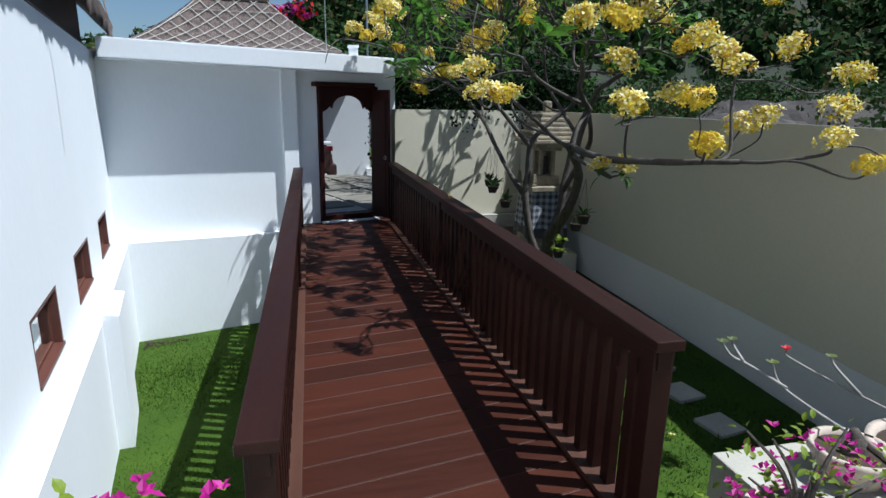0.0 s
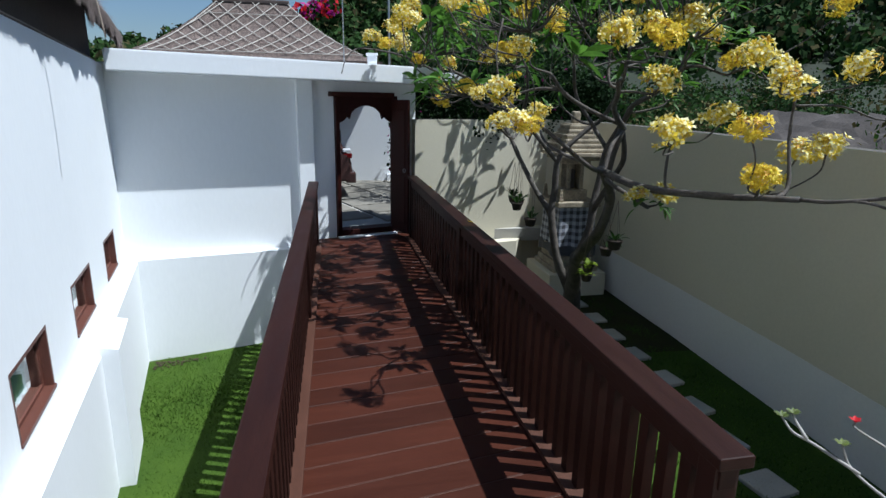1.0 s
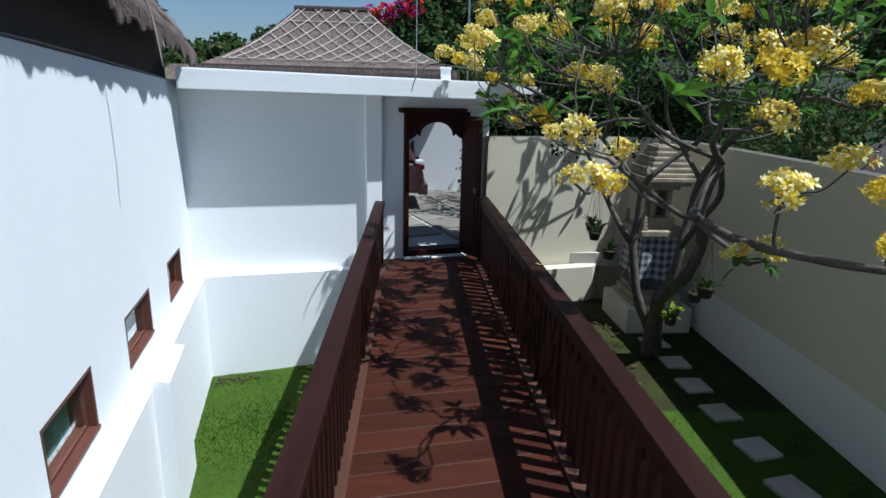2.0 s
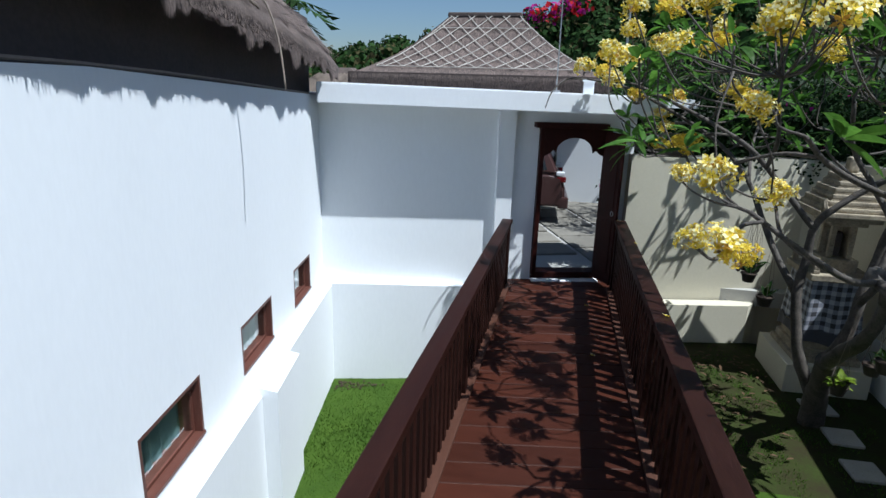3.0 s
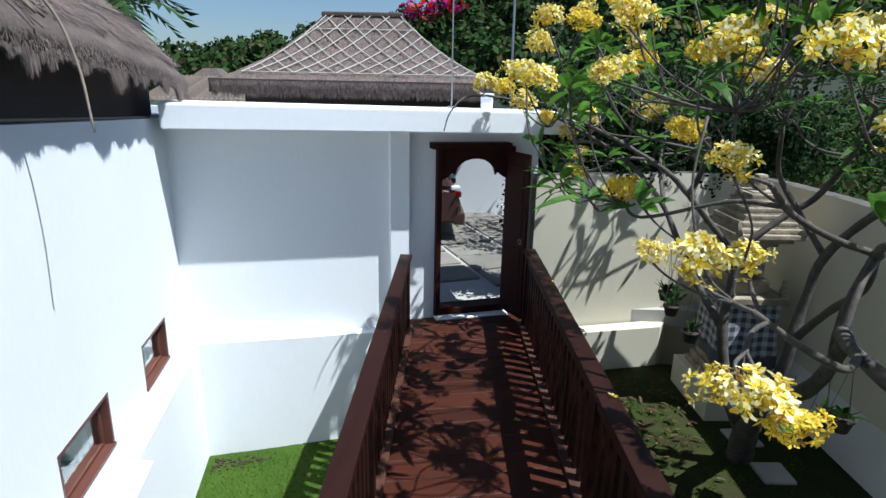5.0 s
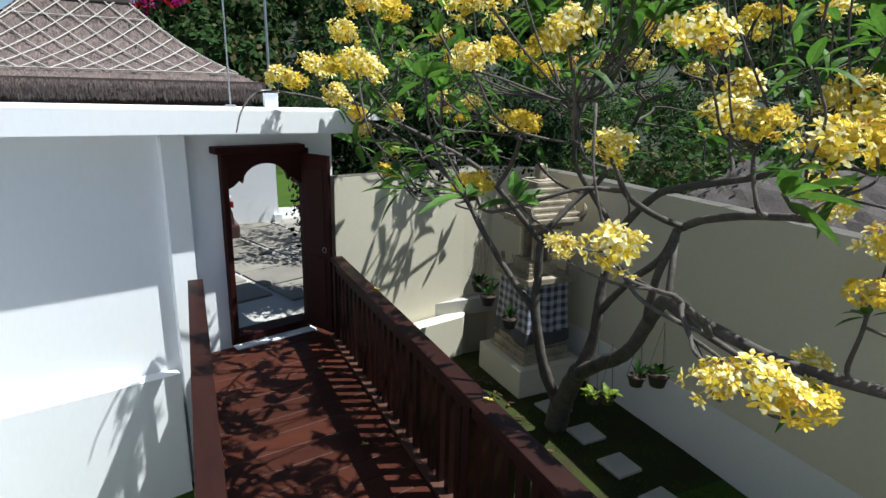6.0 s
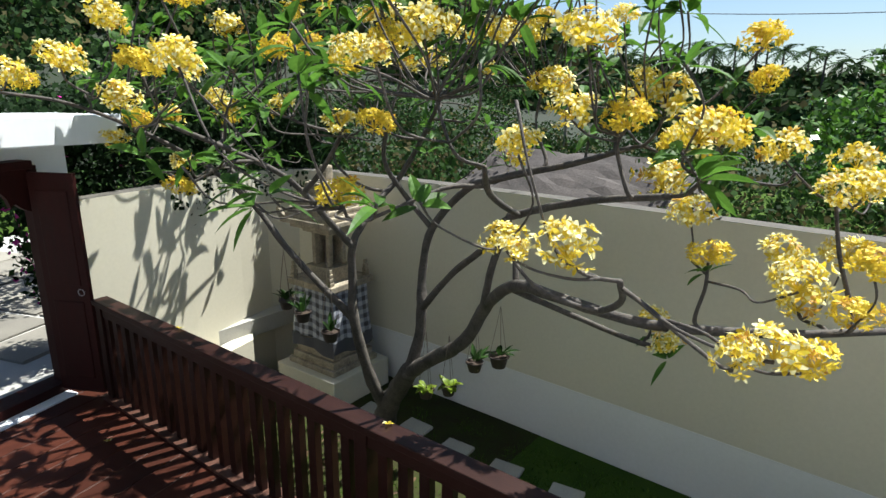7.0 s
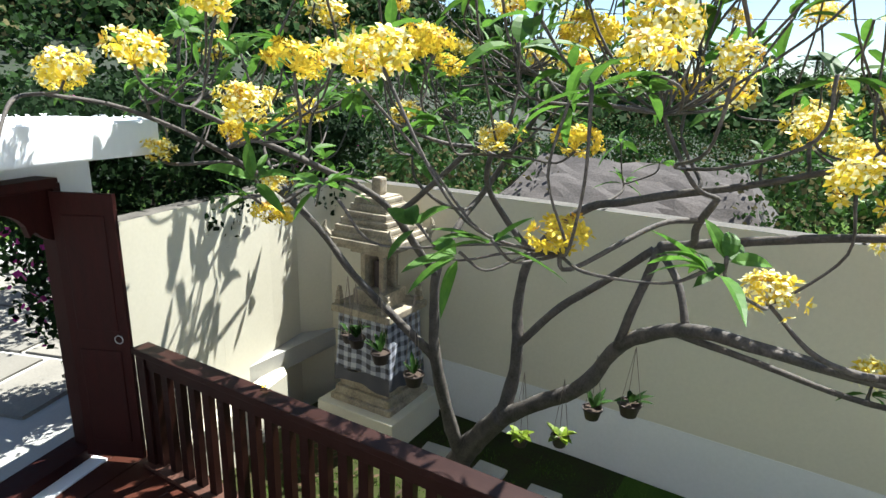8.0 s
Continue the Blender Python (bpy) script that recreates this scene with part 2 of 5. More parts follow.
# planks run at a slant across the bridge
PL = math.tan(radians(10.8))
y = 3.2
while y < 11.7:
    w = 0.242
    bm = bmesh.new()
    ya, yb = y + 0.0035, y + w - 0.0035
    xl = 2.14
    xr = right_cx(y + 0.4) + 0.06
    gap = lambda x: PL * (x - 2.28)
    poly = [(xl, ya + gap(xl)), (xr, ya + gap(xr)), (xr, yb + gap(xr)), (xl, yb + gap(xl))]
    lim = lambda px: end_pt(0, 0.05)[1] + (px - end_pt(0, 0.05)[0]) * EDIR.y / EDIR.x
    poly = [(px, min(py, lim(px))) for px, py in poly]
    if poly[2][1] - poly[1][1] > 0.03 or poly[3][1] - poly[0][1] > 0.03:
        poly = [poly[0], poly[1], (poly[2][0], max(poly[2][1], poly[1][1] + 0.005)), (poly[3][0], max(poly[3][1], poly[0][1] + 0.005))]
        prism(bm, poly, -0.035, 0.0)
        bmesh.ops.bevel(bm, geom=[e for e in bm.edges if e.verts[0].co.z > -0.01 and e.verts[1].co.z > -0.01], offset=0.004, segments=1, affect="EDGES")
        bpart("plank", bm, DECK)
    y += w
# pale strip below the gaps: glint of sunlit plank edges and dust as colour
bm = bmesh.new()
prism(bm, [(2.16, 3.3), (right_cx(3.3) + 0.03, 3.62), (right_cx(11.2) + 0.03, 11.35), (2.16, 11.05)], -0.03, -0.006)
bpart("joint_glint", bm, EDGE_GLINT, "pale dusty strip added for the sunlit plank edges")
for bx in (2.35, 3.05, 3.6):
    bpart("joist", one_box((bx - 0.05, 3.25, -0.22), (bx + 0.05, 11.3, -0.04), 0.006), RAIL)


def railing(y0, y1, cx, top, name):
    a, b = (cx(y0), y0), (cx(y1), y1)
    m = along(a, b)
    length = (Vector(b) - Vector(a)).length
    bm_ = one_box((-0.03, -0.07, top - 0.05), (length, 0.07, top), 0.008, m)
    bpart("handrail", bm_, RAIL, "wide dark brown handrail")
    bpart("under_rail", one_box((0.0, -0.035, top - 0.15), (length, 0.035, top - 0.05), 0.004, m), RAIL)
    bpart("base_board", one_box((0.0, -0.09, 0.004), (length, 0.09, 0.035), 0.004, m), TAN, "worn tan base board")
    pitch = 0.1505
    first = (10.455 - y0) % pitch
    stations = [first + i * pitch for i in range(int((length - first) / pitch) + 1)]
    mid_post = min(stations, key=lambda q: abs(q - (8.12 - y0)))
    stations = [0.06] + [q for q in stations if 0.13 < q < length - 0.13] + [length - 0.06]
    for s in stations:
        if s in (0.06, length - 0.06, mid_post):
            bpart("post", one_box((s - 0.05, -0.05, -0.9), (s + 0.05, 0.05, top - 0.05), 0.006, m), RAIL)
        else:
            bpart("baluster", one_box((s - 0.035, -0.025, 0.035), (s + 0.035, 0.025, top - 0.15), 0.0, m), RAIL)


railing(3.72, 11.15, lambda y: 2.19, CAP_L, "left")
railing(4.08, 11.35, right_cx, CAP_R, "right")

# ---- gate ----
GM = Matrix.Translation((*end_pt(0, 0), 0)) @ Matrix.Rotation(radians(16.9), 4, "Z")
GY = -0.02
door = holder("door_1", (0, 0, 0), "dark carved timber gate standing open", "gate", kind="structure")


def dpart(name, bm_, mat, label=""):
    for v in bm_.verts:
        v.co = GM @ v.co
    return part(name, bm_, mat, door, label)


dpart("jamb", one_box((GATE0, GY - 0.02, 0.0), (GATE0 + 0.06, GY + 0.14, 2.15), 0.006), DARKWOOD)
dpart("jamb", one_box((GATE1 - 0.06, GY - 0.02, 0.0), (GATE1, GY + 0.14, 2.15), 0.006), DARKWOOD)
dpart("lintel", one_box((GATE0 - 0.08, GY - 0.1, 2.13), (GATE1 - 0.08, GY + 0.12, 2.2), 0.008), DARKWOOD)
dpart("threshold", one_box((GATE0, GY - 0.02, -0.02), (GATE1, GY + 0.22, 0.10), 0.006), DARKWOOD)
dpart("step", one_box((GATE0 - 0.02, GY - 0.15, -0.03), (GATE1 - 0.05, GY - 0.02, 0.015), 0.006), WHITE)

# ---- more materials ----


def thin_material(name, colour, second, trans=0.4, rough=0.45, rand=0.3, scale=6.0, spec=0.3):
    """Leaf or petal: a glossy front that also lets light through."""
    m = material(name, colour, rough, 0.2, scale, 40, 0.05, second=second, rand=rand, spec=spec)
    nt = m.node_tree
    b = nt.nodes["Principled BSDF"]
    tl = nt.nodes.new("ShaderNodeBsdfTranslucent")
    src = b.inputs["Base Color"].links[0].from_socket
    nt.links.new(src, tl.inputs["Color"])
    mix = nt.nodes.new("ShaderNodeMixShader")
    mix.inputs[0].default_value = trans
    nt.links.new(b.outputs[0], mix.inputs[1])
    nt.links.new(tl.outputs[0], mix.inputs[2])
    nt.links.new(mix.outputs[0], nt.nodes["Material Output"].inputs["Surface"])
    return m


PLUM_LEAF = thin_material("plumeria_leaf", (0.095, 0.20, 0.028), (0.040, 0.105, 0.016), 0.48, 0.5, 0.35, 6.0, 0.2)
PETAL = thin_material("yellow_petal", (0.74, 0.61, 0.06), (0.66, 0.45, 0.03), 0.32, 0.5, 0.18, 30)
PETAL_TIP = thin_material("pale_petal", (0.84, 0.81, 0.52), (0.78, 0.70, 0.26), 0.32, 0.5, 0.2, 30)
PETAL_OLD = thin_material("wilted_petal", (0.62, 0.38, 0.05), (0.42, 0.20, 0.03), 0.3, 0.6, 0.25, 30)
BOUGAIN = thin_material("magenta_bract", (0.50, 0.015, 0.26), (0.30, 0.006, 0.17), 0.35, 0.5, 0.3, 30)
RED_PETAL = thin_material("red_petal", (0.62, 0.02, 0.03), (0.45, 0.01, 0.02), 0.3, 0.5, 0.2, 30)
BUSH_LEAF = thin_material("bush_leaf", (0.028, 0.066, 0.012), (0.009, 0.024, 0.005), 0.3, 0.75, 0.45, 6.0, 0.12)
LIME_LEAF = thin_material("lime_leaf", (0.20, 0.26, 0.025), (0.10, 0.17, 0.016), 0.4, 0.45, 0.35)
FAR_LEAF = thin_material("far_leaf", (0.038, 0.075, 0.02), (0.010, 0.024, 0.008), 0.15, 0.9, 0.5, 6.0, 0.08)
DRY_LEAF = thin_material("dry_leaf", (0.10, 0.092, 0.04), (0.05, 0.045, 0.022), 0.2, 0.9, 0.45, 6.0, 0.05)
# darker copy of the bush leaf, with the shade of overhanging plants in its colour
SHADED_LEAF = thin_material("shaded_leaf", (0.013, 0.030, 0.008), (0.005, 0.012, 0.004), 0.12, 0.8, 0.45, 6.0, 0.08)
OLD_THATCH = material("old_thatch", (0.10, 0.085, 0.078), 0.95, 0.25, 2.5, 35, 1.0, second=(0.04, 0.034, 0.031))
POT = material("dark_pot", (0.035, 0.022, 0.018), 0.6, 0.2, 12, 60, 0.2)
BOWL = material("beige_bowl", (0.50, 0.42, 0.35), 0.7, 0.12, 6, 50, 0.2)
SOIL = material("soil", (0.055, 0.034, 0.021), 0.95, 0.3, 12, 60, 0.8)
SHRINE = material("shrine_stone", (0.42, 0.36, 0.26), 0.9, 0.18, 7, 45, 0.9, second=(0.14, 0.115, 0.085))
BAMBOO = material("bamboo", (0.46, 0.43, 0.38), 0.6, 0.15, 5, 40, 0.1, rand=0.15)
STICK = material("grey_stick", (0.25, 0.20, 0.16), 0.8, 0.2, 6, 40, 0.2, rand=0.2)
METAL = material("grey_metal", (0.45, 0.46, 0.47), 0.4, 0.1, 6, 40, 0.05, metal=0.8)
CAR_PAINT = material("maroon_car_paint", (0.060, 0.030, 0.027), 0.22, 0.05, 2, 40, 0.0, spec=0.6)
RUBBER = material("rubber", (0.02, 0.02, 0.021), 0.8, 0.1, 8, 50, 0.1)
TAIL = material("red_lamp", (0.16, 0.008, 0.010), 0.15, 0.1, 4, 30, 0.0)
LAMP_CLEAR = material("clear_lamp", (0.75, 0.76, 0.78), 0.15, 0.05, 4, 30, 0.0)
WIN_WOOD = material("window_wood", (0.115, 0.040, 0.027), 0.5, 0.2, 4, 24, 0.15, stretch=(5, 5, 1))
CURTAIN = material("grey_teal_curtain", (0.10, 0.155, 0.165), 0.9, 0.12, 4, 30, 0.2, stretch=(1, 1, 0.2))
WOODS = material("woodland_floor", (0.018, 0.028, 0.010), 0.95, 0.3, 0.3, 6, 0.4)


def glass_material():
    m = bpy.data.materials.new("window_glass")
    m.use_nodes = True
    b = m.node_tree.nodes["Principled BSDF"]
    b.inputs["Base Color"].default_value = (0.75, 0.86, 0.86, 1)
    b.inputs["Roughness"].default_value = 0.02
    b.inputs["Transmission Weight"].default_value = 1.0
    b.inputs["IOR"].default_value = 1.45
    return m


GLASS = glass_material()


def cloth_material():
    """Woven black, grey and white check."""
    m = bpy.data.materials.new("checked_cloth")
    m.use_nodes = True
    nt = m.node_tree
    b = nt.nodes["Principled BSDF"]
    uv = nt.nodes.new("ShaderNodeUVMap")
    sep = nt.nodes.new("ShaderNodeSeparateXYZ")
    nt.links.new(uv.outputs[0], sep.inputs[0])
    tot = None
    for axis in ("X", "Y"):
        mul = nt.nodes.new("ShaderNodeMath")
        mul.operation = "MULTIPLY"
        mul.inputs[1].default_value = 1 / 0.11
        nt.links.new(sep.outputs[axis], mul.inputs[0])
        fr = nt.nodes.new("ShaderNodeMath")
        fr.operation = "FRACT"
        nt.links.new(mul.outputs[0], fr.inputs[0])
        gt = nt.nodes.new("ShaderNodeMath")
        gt.operation = "GREATER_THAN"
        gt.inputs[1].default_value = 0.5
        nt.links.new(fr.outputs[0], gt.inputs[0])
        if tot is None:
            tot = gt
        else:
            add = nt.nodes.new("ShaderNodeMath")
            add.operation = "ADD"
            nt.links.new(tot.outputs[0], add.inputs[0])
            nt.links.new(gt.outputs[0], add.inputs[1])
            tot = add
    hv = nt.nodes.new("ShaderNodeMath")
    hv.operation = "MULTIPLY"
    hv.inputs[1].default_value = 0.5
    nt.links.new(tot.outputs[0], hv.inputs[0])
    ramp = nt.nodes.new("ShaderNodeValToRGB")
    ramp.color_ramp.interpolation = "CONSTANT"
    ramp.color_ramp.elements[0].color = (0.40, 0.41, 0.45, 1)
    ramp.color_ramp.elements[1].position = 0.75
    ramp.color_ramp.elements[1].color = (0.045, 0.045, 0.052, 1)
    e = ramp.color_ramp.elements.new(0.3)
    e.color = (0.20, 0.21, 0.25, 1)
    nt.links.new(hv.outputs[0], ramp.inputs[0])
    nt.links.new(ramp.outputs[0], b.inputs["Base Color"])
    b.inputs["Roughness"].default_value = 0.85
    return m


CLOTH = cloth_material()
HEM = material("dark_grey_cloth", (0.07, 0.07, 0.08), 0.85, 0.1, 5, 60, 0.2)

# ---- organic helpers ----


def spline(pts, steps=5):
    """Catmull-Rom points through (x, y, z, radius) rows."""
    p = [Vector(q) for q in pts]
    p = [p[0] * 2 - p[1]] + p + [p[-1] * 2 - p[-2]]
    out = []
    for i in range(1, len(p) - 2):
        a, b, c, d = p[i - 1], p[i], p[i + 1], p[i + 2]
        for k in range(steps):
            t = k / steps
            out.append(0.5 * ((2 * b) + (c - a) * t + (2 * a - 5 * b + 4 * c - d) * t * t + (3 * b - a - 3 * c + d) * t ** 3))
    out.append(p[-2])
    return out


def tube(bm, pts, sides=7, wobble=0.0, steps=5, seed=0.0, cap=True):
    rows = spline([(*q,) for q in pts], steps)
    rings = []
    up = Vector((0.3, 0.2, 1)).normalized()
    for i, r in enumerate(rows):
        c = r.to_3d() if len(r) == 3 else Vector(r[:3])
        nxt = Vector(rows[min(i + 1, len(rows) - 1)][:3])
        prv = Vector(rows[max(i - 1, 0)][:3])
        d = (nxt - prv).normalized()
        s = d.cross(up)
        if s.length < 0.1:
            s = d.cross(Vector((1, 0, 0)))
        s.normalize()
        u = s.cross(d)
        rad = max(0.001, r[3])
        ring = []
        for k in range(sides):
            a = 2 * math.pi * k / sides
            w = 1 + wobble * noise.noise((c.x * 6 + k, c.y * 6 + seed, c.z * 6))
            ring.append(bm.verts.new(c + (s * math.cos(a) + u * math.sin(a)) * rad * w))
        rings.append(ring)
    for a, b in zip(rings[:-1], rings[1:]):
        for k in range(sides):
            bm.faces.new((a[k], a[(k + 1) % sides], b[(k + 1) % sides], b[k]))
    if cap:
        bm.faces.new(rings[-1])
        bm.faces.new(rings[0][::-1])


def vec4(p, r):
    return Vector((p[0], p[1], p[2], r))


def leaf(bm, base, direction, length, width, droop=0.3, fold=0.25, mat=0, segs=3):
    """A folded lance-shaped leaf."""
    d = Vector(direction).normalized()
    side = d.cross(Vector((0, 0, 1)))
    if side.length < 0.05:
        side = Vector((1, 0, 0))
    side.normalize()
    nrm = side.cross(d).normalized()
    prev = None
    for i in range(segs + 1):
        t = i / segs
        w = width * math.sin(math.pi * min(1, 0.12 + 0.88 * t)) ** 0.8 * (1 if t < 1 else 0)
        c = Vector(base) + d * length * t - Vector((0, 0, 1)) * droop * length * t * t
        if i == segs:
            row = [bm.verts.new(c)]
        elif i == 0:
            row = [bm.verts.new(c)]
        else:
            row = [bm.verts.new(c + side * w * 0.5 + nrm * fold * w * 0.5), bm.verts.new(c), bm.verts.new(c - side * w * 0.5 + nrm * fold * w * 0.5)]
        if prev is not None:
            if len(prev) == 1 and len(row) == 3:
                fs = [(prev[0], row[1], row[0]), (prev[0], row[2], row[1])]
            elif len(prev) == 3 and len(row) == 3:
                fs = [(prev[0], prev[1], row[1], row[0]), (prev[1], prev[2], row[2], row[1])]
            else:
                fs = [(prev[0], prev[1], row[0]), (prev[1], prev[2], row[0])]
            for f in fs:
                bm.faces.new(f).material_index = mat
        prev = row


def rand_dir(rng, up=0.0):
    while True:
        v = Vector((rng.uniform(-1, 1), rng.uniform(-1, 1), rng.uniform(-1, 1)))
        if 0.05 < v.length < 1:
            v.normalize()
            v.z += up
            return v.normalized()


def leaf_cloud(rng, blobs, per, size, mats=1, flat=0.4):
    """Many small leaves round the given (centre, radius) clumps, denser at the skin; returned as a mesh built in one go."""
    verts, faces, idx = [], [], []
    for (cx, cy, cz), rad in blobs:
        n = int(per * rad * rad)
        for _ in range(n):
            d = rand_dir(rng)
            r = rad * (0.55 + 0.5 * rng.random()) * (1 + 0.25 * noise.noise((cx + d.x * 2, cy + d.y * 2, cz + d.z * 2)))
            c = Vector((cx, cy, cz)) + Vector((d.x * r, d.y * r, d.z * r * 0.85))
            a = rand_dir(rng, 0.3)
            s = a.cross(d)
            if s.length < 0.05:
                continue
            s.normalize()
            l = size * rng.uniform(0.6, 1.3)
            w = l * rng.uniform(0.3, 0.5)
            k = len(verts)
            verts += [c - a * l * 0.5, c + s * w, c + a * l * 0.5, c - s * w]
            faces.append((k, k + 1, k + 2, k + 3))
            idx.append(rng.randrange(mats))
    return verts, faces, idx


def cloud_object(name, data, mats, parent=None):
    verts, faces, idx = data
    me = bpy.data.meshes.new(name)
    me.from_pydata([tuple(v) for v in verts], [], faces)
    for m in mats:
        me.materials.append(m)
    me.polygons.foreach_set("material_index", idx)
    ob = new(name, me)
    if parent:
        ob.parent = parent
    return ob


# ---- windows of the white villa ----
for i, (ya, yb, z0, z1) in enumerate(W_WINDOWS):
    a, b = Vector((left_x(ya), ya, 0)), Vector((left_x(yb), yb, 0))
    m = along(a, b)
    length = (b - a).length
    win = holder("window_%d" % (i + 1), a + Vector((0, 0, z0)), "small brown-framed window set in the white wall", "window", kind="structure")
    inv = Matrix.Translation(-(a + Vector((0, 0, z0))))

    def wpart(name, lo, hi, mat, bev=0.004, parent=None, label=""):
        bm_ = one_box(lo, hi, bev, inv @ m)
        return part(name, bm_, mat, parent or win, label)

    h = z1
    wpart("reveal", (0.0, -0.001, z1 - 0.03), (length, 0.20, z1 - 0.002), WIN_WOOD)
    wpart("reveal", (0.0, -0.001, z0 + 0.03), (0.03, 0.20, z1 - 0.03), WIN_WOOD)
    wpart("reveal", (length - 0.03, -0.001, z0 + 0.03), (length - 0.002, 0.20, z1 - 0.03), WIN_WOOD)
    wpart("window_sill", (0.0, -0.012, z0 + 0.001), (length, 0.20, z0 + 0.03), WIN_WOOD, label="brown stained timber sill")
    sash = wpart("sash", (0.03, 0.06, z0 + 0.03), (length - 0.03, 0.09, z0 + 0.055), WIN_WOOD)
    wpart("sash", (0.03, 0.06, z1 - 0.05), (length - 0.03, 0.09, z1 - 0.03), WIN_WOOD)
    wpart("sash", (0.03, 0.06, z0 + 0.055), (0.055, 0.09, z1 - 0.05), WIN_WOOD)
    wpart("sash", (length - 0.055, 0.06, z0 + 0.055), (length - 0.03, 0.09, z1 - 0.05), WIN_WOOD)
    pane = wpart("pane", (0.05, 0.072, z0 + 0.05), (length - 0.05, 0.078, z1 - 0.045), GLASS, 0)
    pane.visible_shadow = False
    cur = bmesh.new()
    n = 24
    for k in range(n + 1):
        s = length * k / n
        off = 0.17 + 0.015 * math.sin(k * 1.7)
        cur.verts.new(inv @ m @ Vector((s, off, z0 - 0.05)))
        cur.verts.new(inv @ m @ Vector((s, off, z1 + 0.05)))
    cur.verts.ensure_lookup_table()
    for k in range(n):
        cur.faces.new((cur.verts[2 * k], cur.verts[2 * k + 2], cur.verts[2 * k + 3], cur.verts[2 * k + 1]))
    part("curtain", cur, CURTAIN, win, "grey-green curtain behind the glass")

# room behind the windows
bm = bmesh.new()
box(bm, (-6.4, -3.0, -1.7), (-6.1, 10.0, 3.2))
box(bm, (-6.1, 9.0, -1.7), (-0.45, 9.2, 3.0))
wall_room = mesh_object("wall_room", bm, WHITE)
tagged(wall_room, "plain white inner wall of the villa", "wall", kind="structure")

# ---- thatched villa roof ----


def eave(s):
    """A place on the eave, s from 0 (near) to 1 (far corner)."""
    y = -3.0 + 13.9 * s
    z = 3.24 - 0.068 * max(-1.0, y - 6.0)
    return Vector((left_x(y) + 0.25, y, z))


ROOF_UP = Vector((-1.0, -0.10, 0.86))


def roof_point(s, v):
    """v runs up the slope in metres of plan."""
    e = eave(s)
    far = max(0.0, (s - 0.93) / 0.07)
    lift = 0.10 * math.sin(min(1, v / 0.5) * math.pi / 2)
    return e + ROOF_UP * v + Vector((0, 0, lift - 0.10 * far * far * (1 - min(1, v / 3))))


villa_roof = holder("thatched_roof", (-1, 6, 3.0), "grey-brown thatched villa roof with a ragged eave", "roof")
VO = Vector((-1, 6, 3.0))
bm = bmesh.new()
NS, NV = 90, 26
top = {}
low = {}
for i in range(NS + 1):
    for j in range(NV + 1):
        s, v = i / NS, 4.6 * (j / NV) ** 1.3
        p = roof_point(s, v)
        p += Vector((0, 0, 0.05 * noise.noise(p * 2.2) + 0.04 * noise.noise(p * 6)))
        top[i, j] = bm.verts.new(p - VO)
        q = roof_point(s, v) - Vector((0.0, 0, 0.135 + 0.03 * noise.noise(p * 3))) + Vector((-0.04, 0, 0))
        low[i, j] = bm.verts.new(q - VO)
for i in range(NS):
    for j in range(NV):
        bm.faces.new((top[i, j], top[i + 1, j], top[i + 1, j + 1], top[i, j + 1]))
        bm.faces.new((low[i, j], low[i, j + 1], low[i + 1, j + 1], low[i + 1, j]))
for i in range(NS):
    bm.faces.new((top[i, 0], low[i, 0], low[i + 1, 0], top[i + 1, 0]))
for j in range(NV):
    bm.faces.new((top[NS, j], low[NS, j], low[NS, j + 1], top[NS, j + 1]))
part("thatch", bm, THATCH, villa_roof, smooth=True)
rng = random.Random(5)
verts, faces, idx = [], [], []


def straw(base, d, length, w, up):
    side = d.cross(up)
    if side.length < 0.01:
        return
    side.normalize()
    k = len(verts)
    verts.extend([base - side * w, base + side * w, base + d * length])
    faces.append((k, k + 1, k + 2))
    idx.append(0)


down = -ROOF_UP.normalized()
nrm = Vector((0.65, 0.05, 0.75)).normalized()
for _ in range(38000):
    s = 0.42 + 0.58 * rng.random()
    v = 0.14 + 3.5 * rng.random() ** 1.5
    p = roof_point(s, v) + nrm * rng.uniform(0.0, 0.03) - VO
    d = (down + Vector((rng.gauss(0, 0.25), rng.gauss(0, 0.4), rng.gauss(0.06, 0.2)))).normalized()
    straw(p, d, rng.uniform(0.05, 0.18), rng.uniform(0.002, 0.007), nrm)
for _ in range(15000):
    s = 0.40 + 0.60 * rng.random()
    t = rng.random()
    e = roof_point(s, 0.0) + Vector((rng.uniform(-0.05, 0.0), 0, -0.11 * t)) - VO
    clump = 0.5 + 0.5 * noise.noise((s * 60, 0.3, 0)) + 0.35 * noise.noise((s * 190, 1.7, 0))
    d = Vector((rng.gauss(0.04, 0.12), rng.gauss(0, 0.18), -1 + 0.5 * (1 - t))).normalized()
    straw(e, d, rng.uniform(0.015, 0.05) + max(0, clump) * 0.05 * t, rng.uniform(0.0015, 0.0045), Vector((1, 0.1, 0.2)))
for _ in range(20000):
    # matted tufts that close the ragged lower rim
    s = 0.40 + 0.60 * rng.random()
    e = roof_point(s, 0.0) + Vector((rng.uniform(-0.045, -0.015), 0, -0.115)) - VO
    clump = 0.30 + 0.9 * noise.noise((s * 38, 0.3, 0)) + 0.7 * noise.noise((s * 110, 1.7, 0))
    d = Vector((rng.gauss(0.02, 0.04), rng.gauss(0, 0.10), -1)).normalized()
    straw(e, d, 0.02 + max(0, clump) * 0.17 * rng.uniform(0.3, 1.15), rng.uniform(0.006, 0.012), Vector((1, 0.1, 0.2)))
STRAW = material("loose_straw", (0.20, 0.152, 0.134), 0.9, 0.25, 6, 40, 0.0, rand=0.4, second=(0.10, 0.076, 0.066))
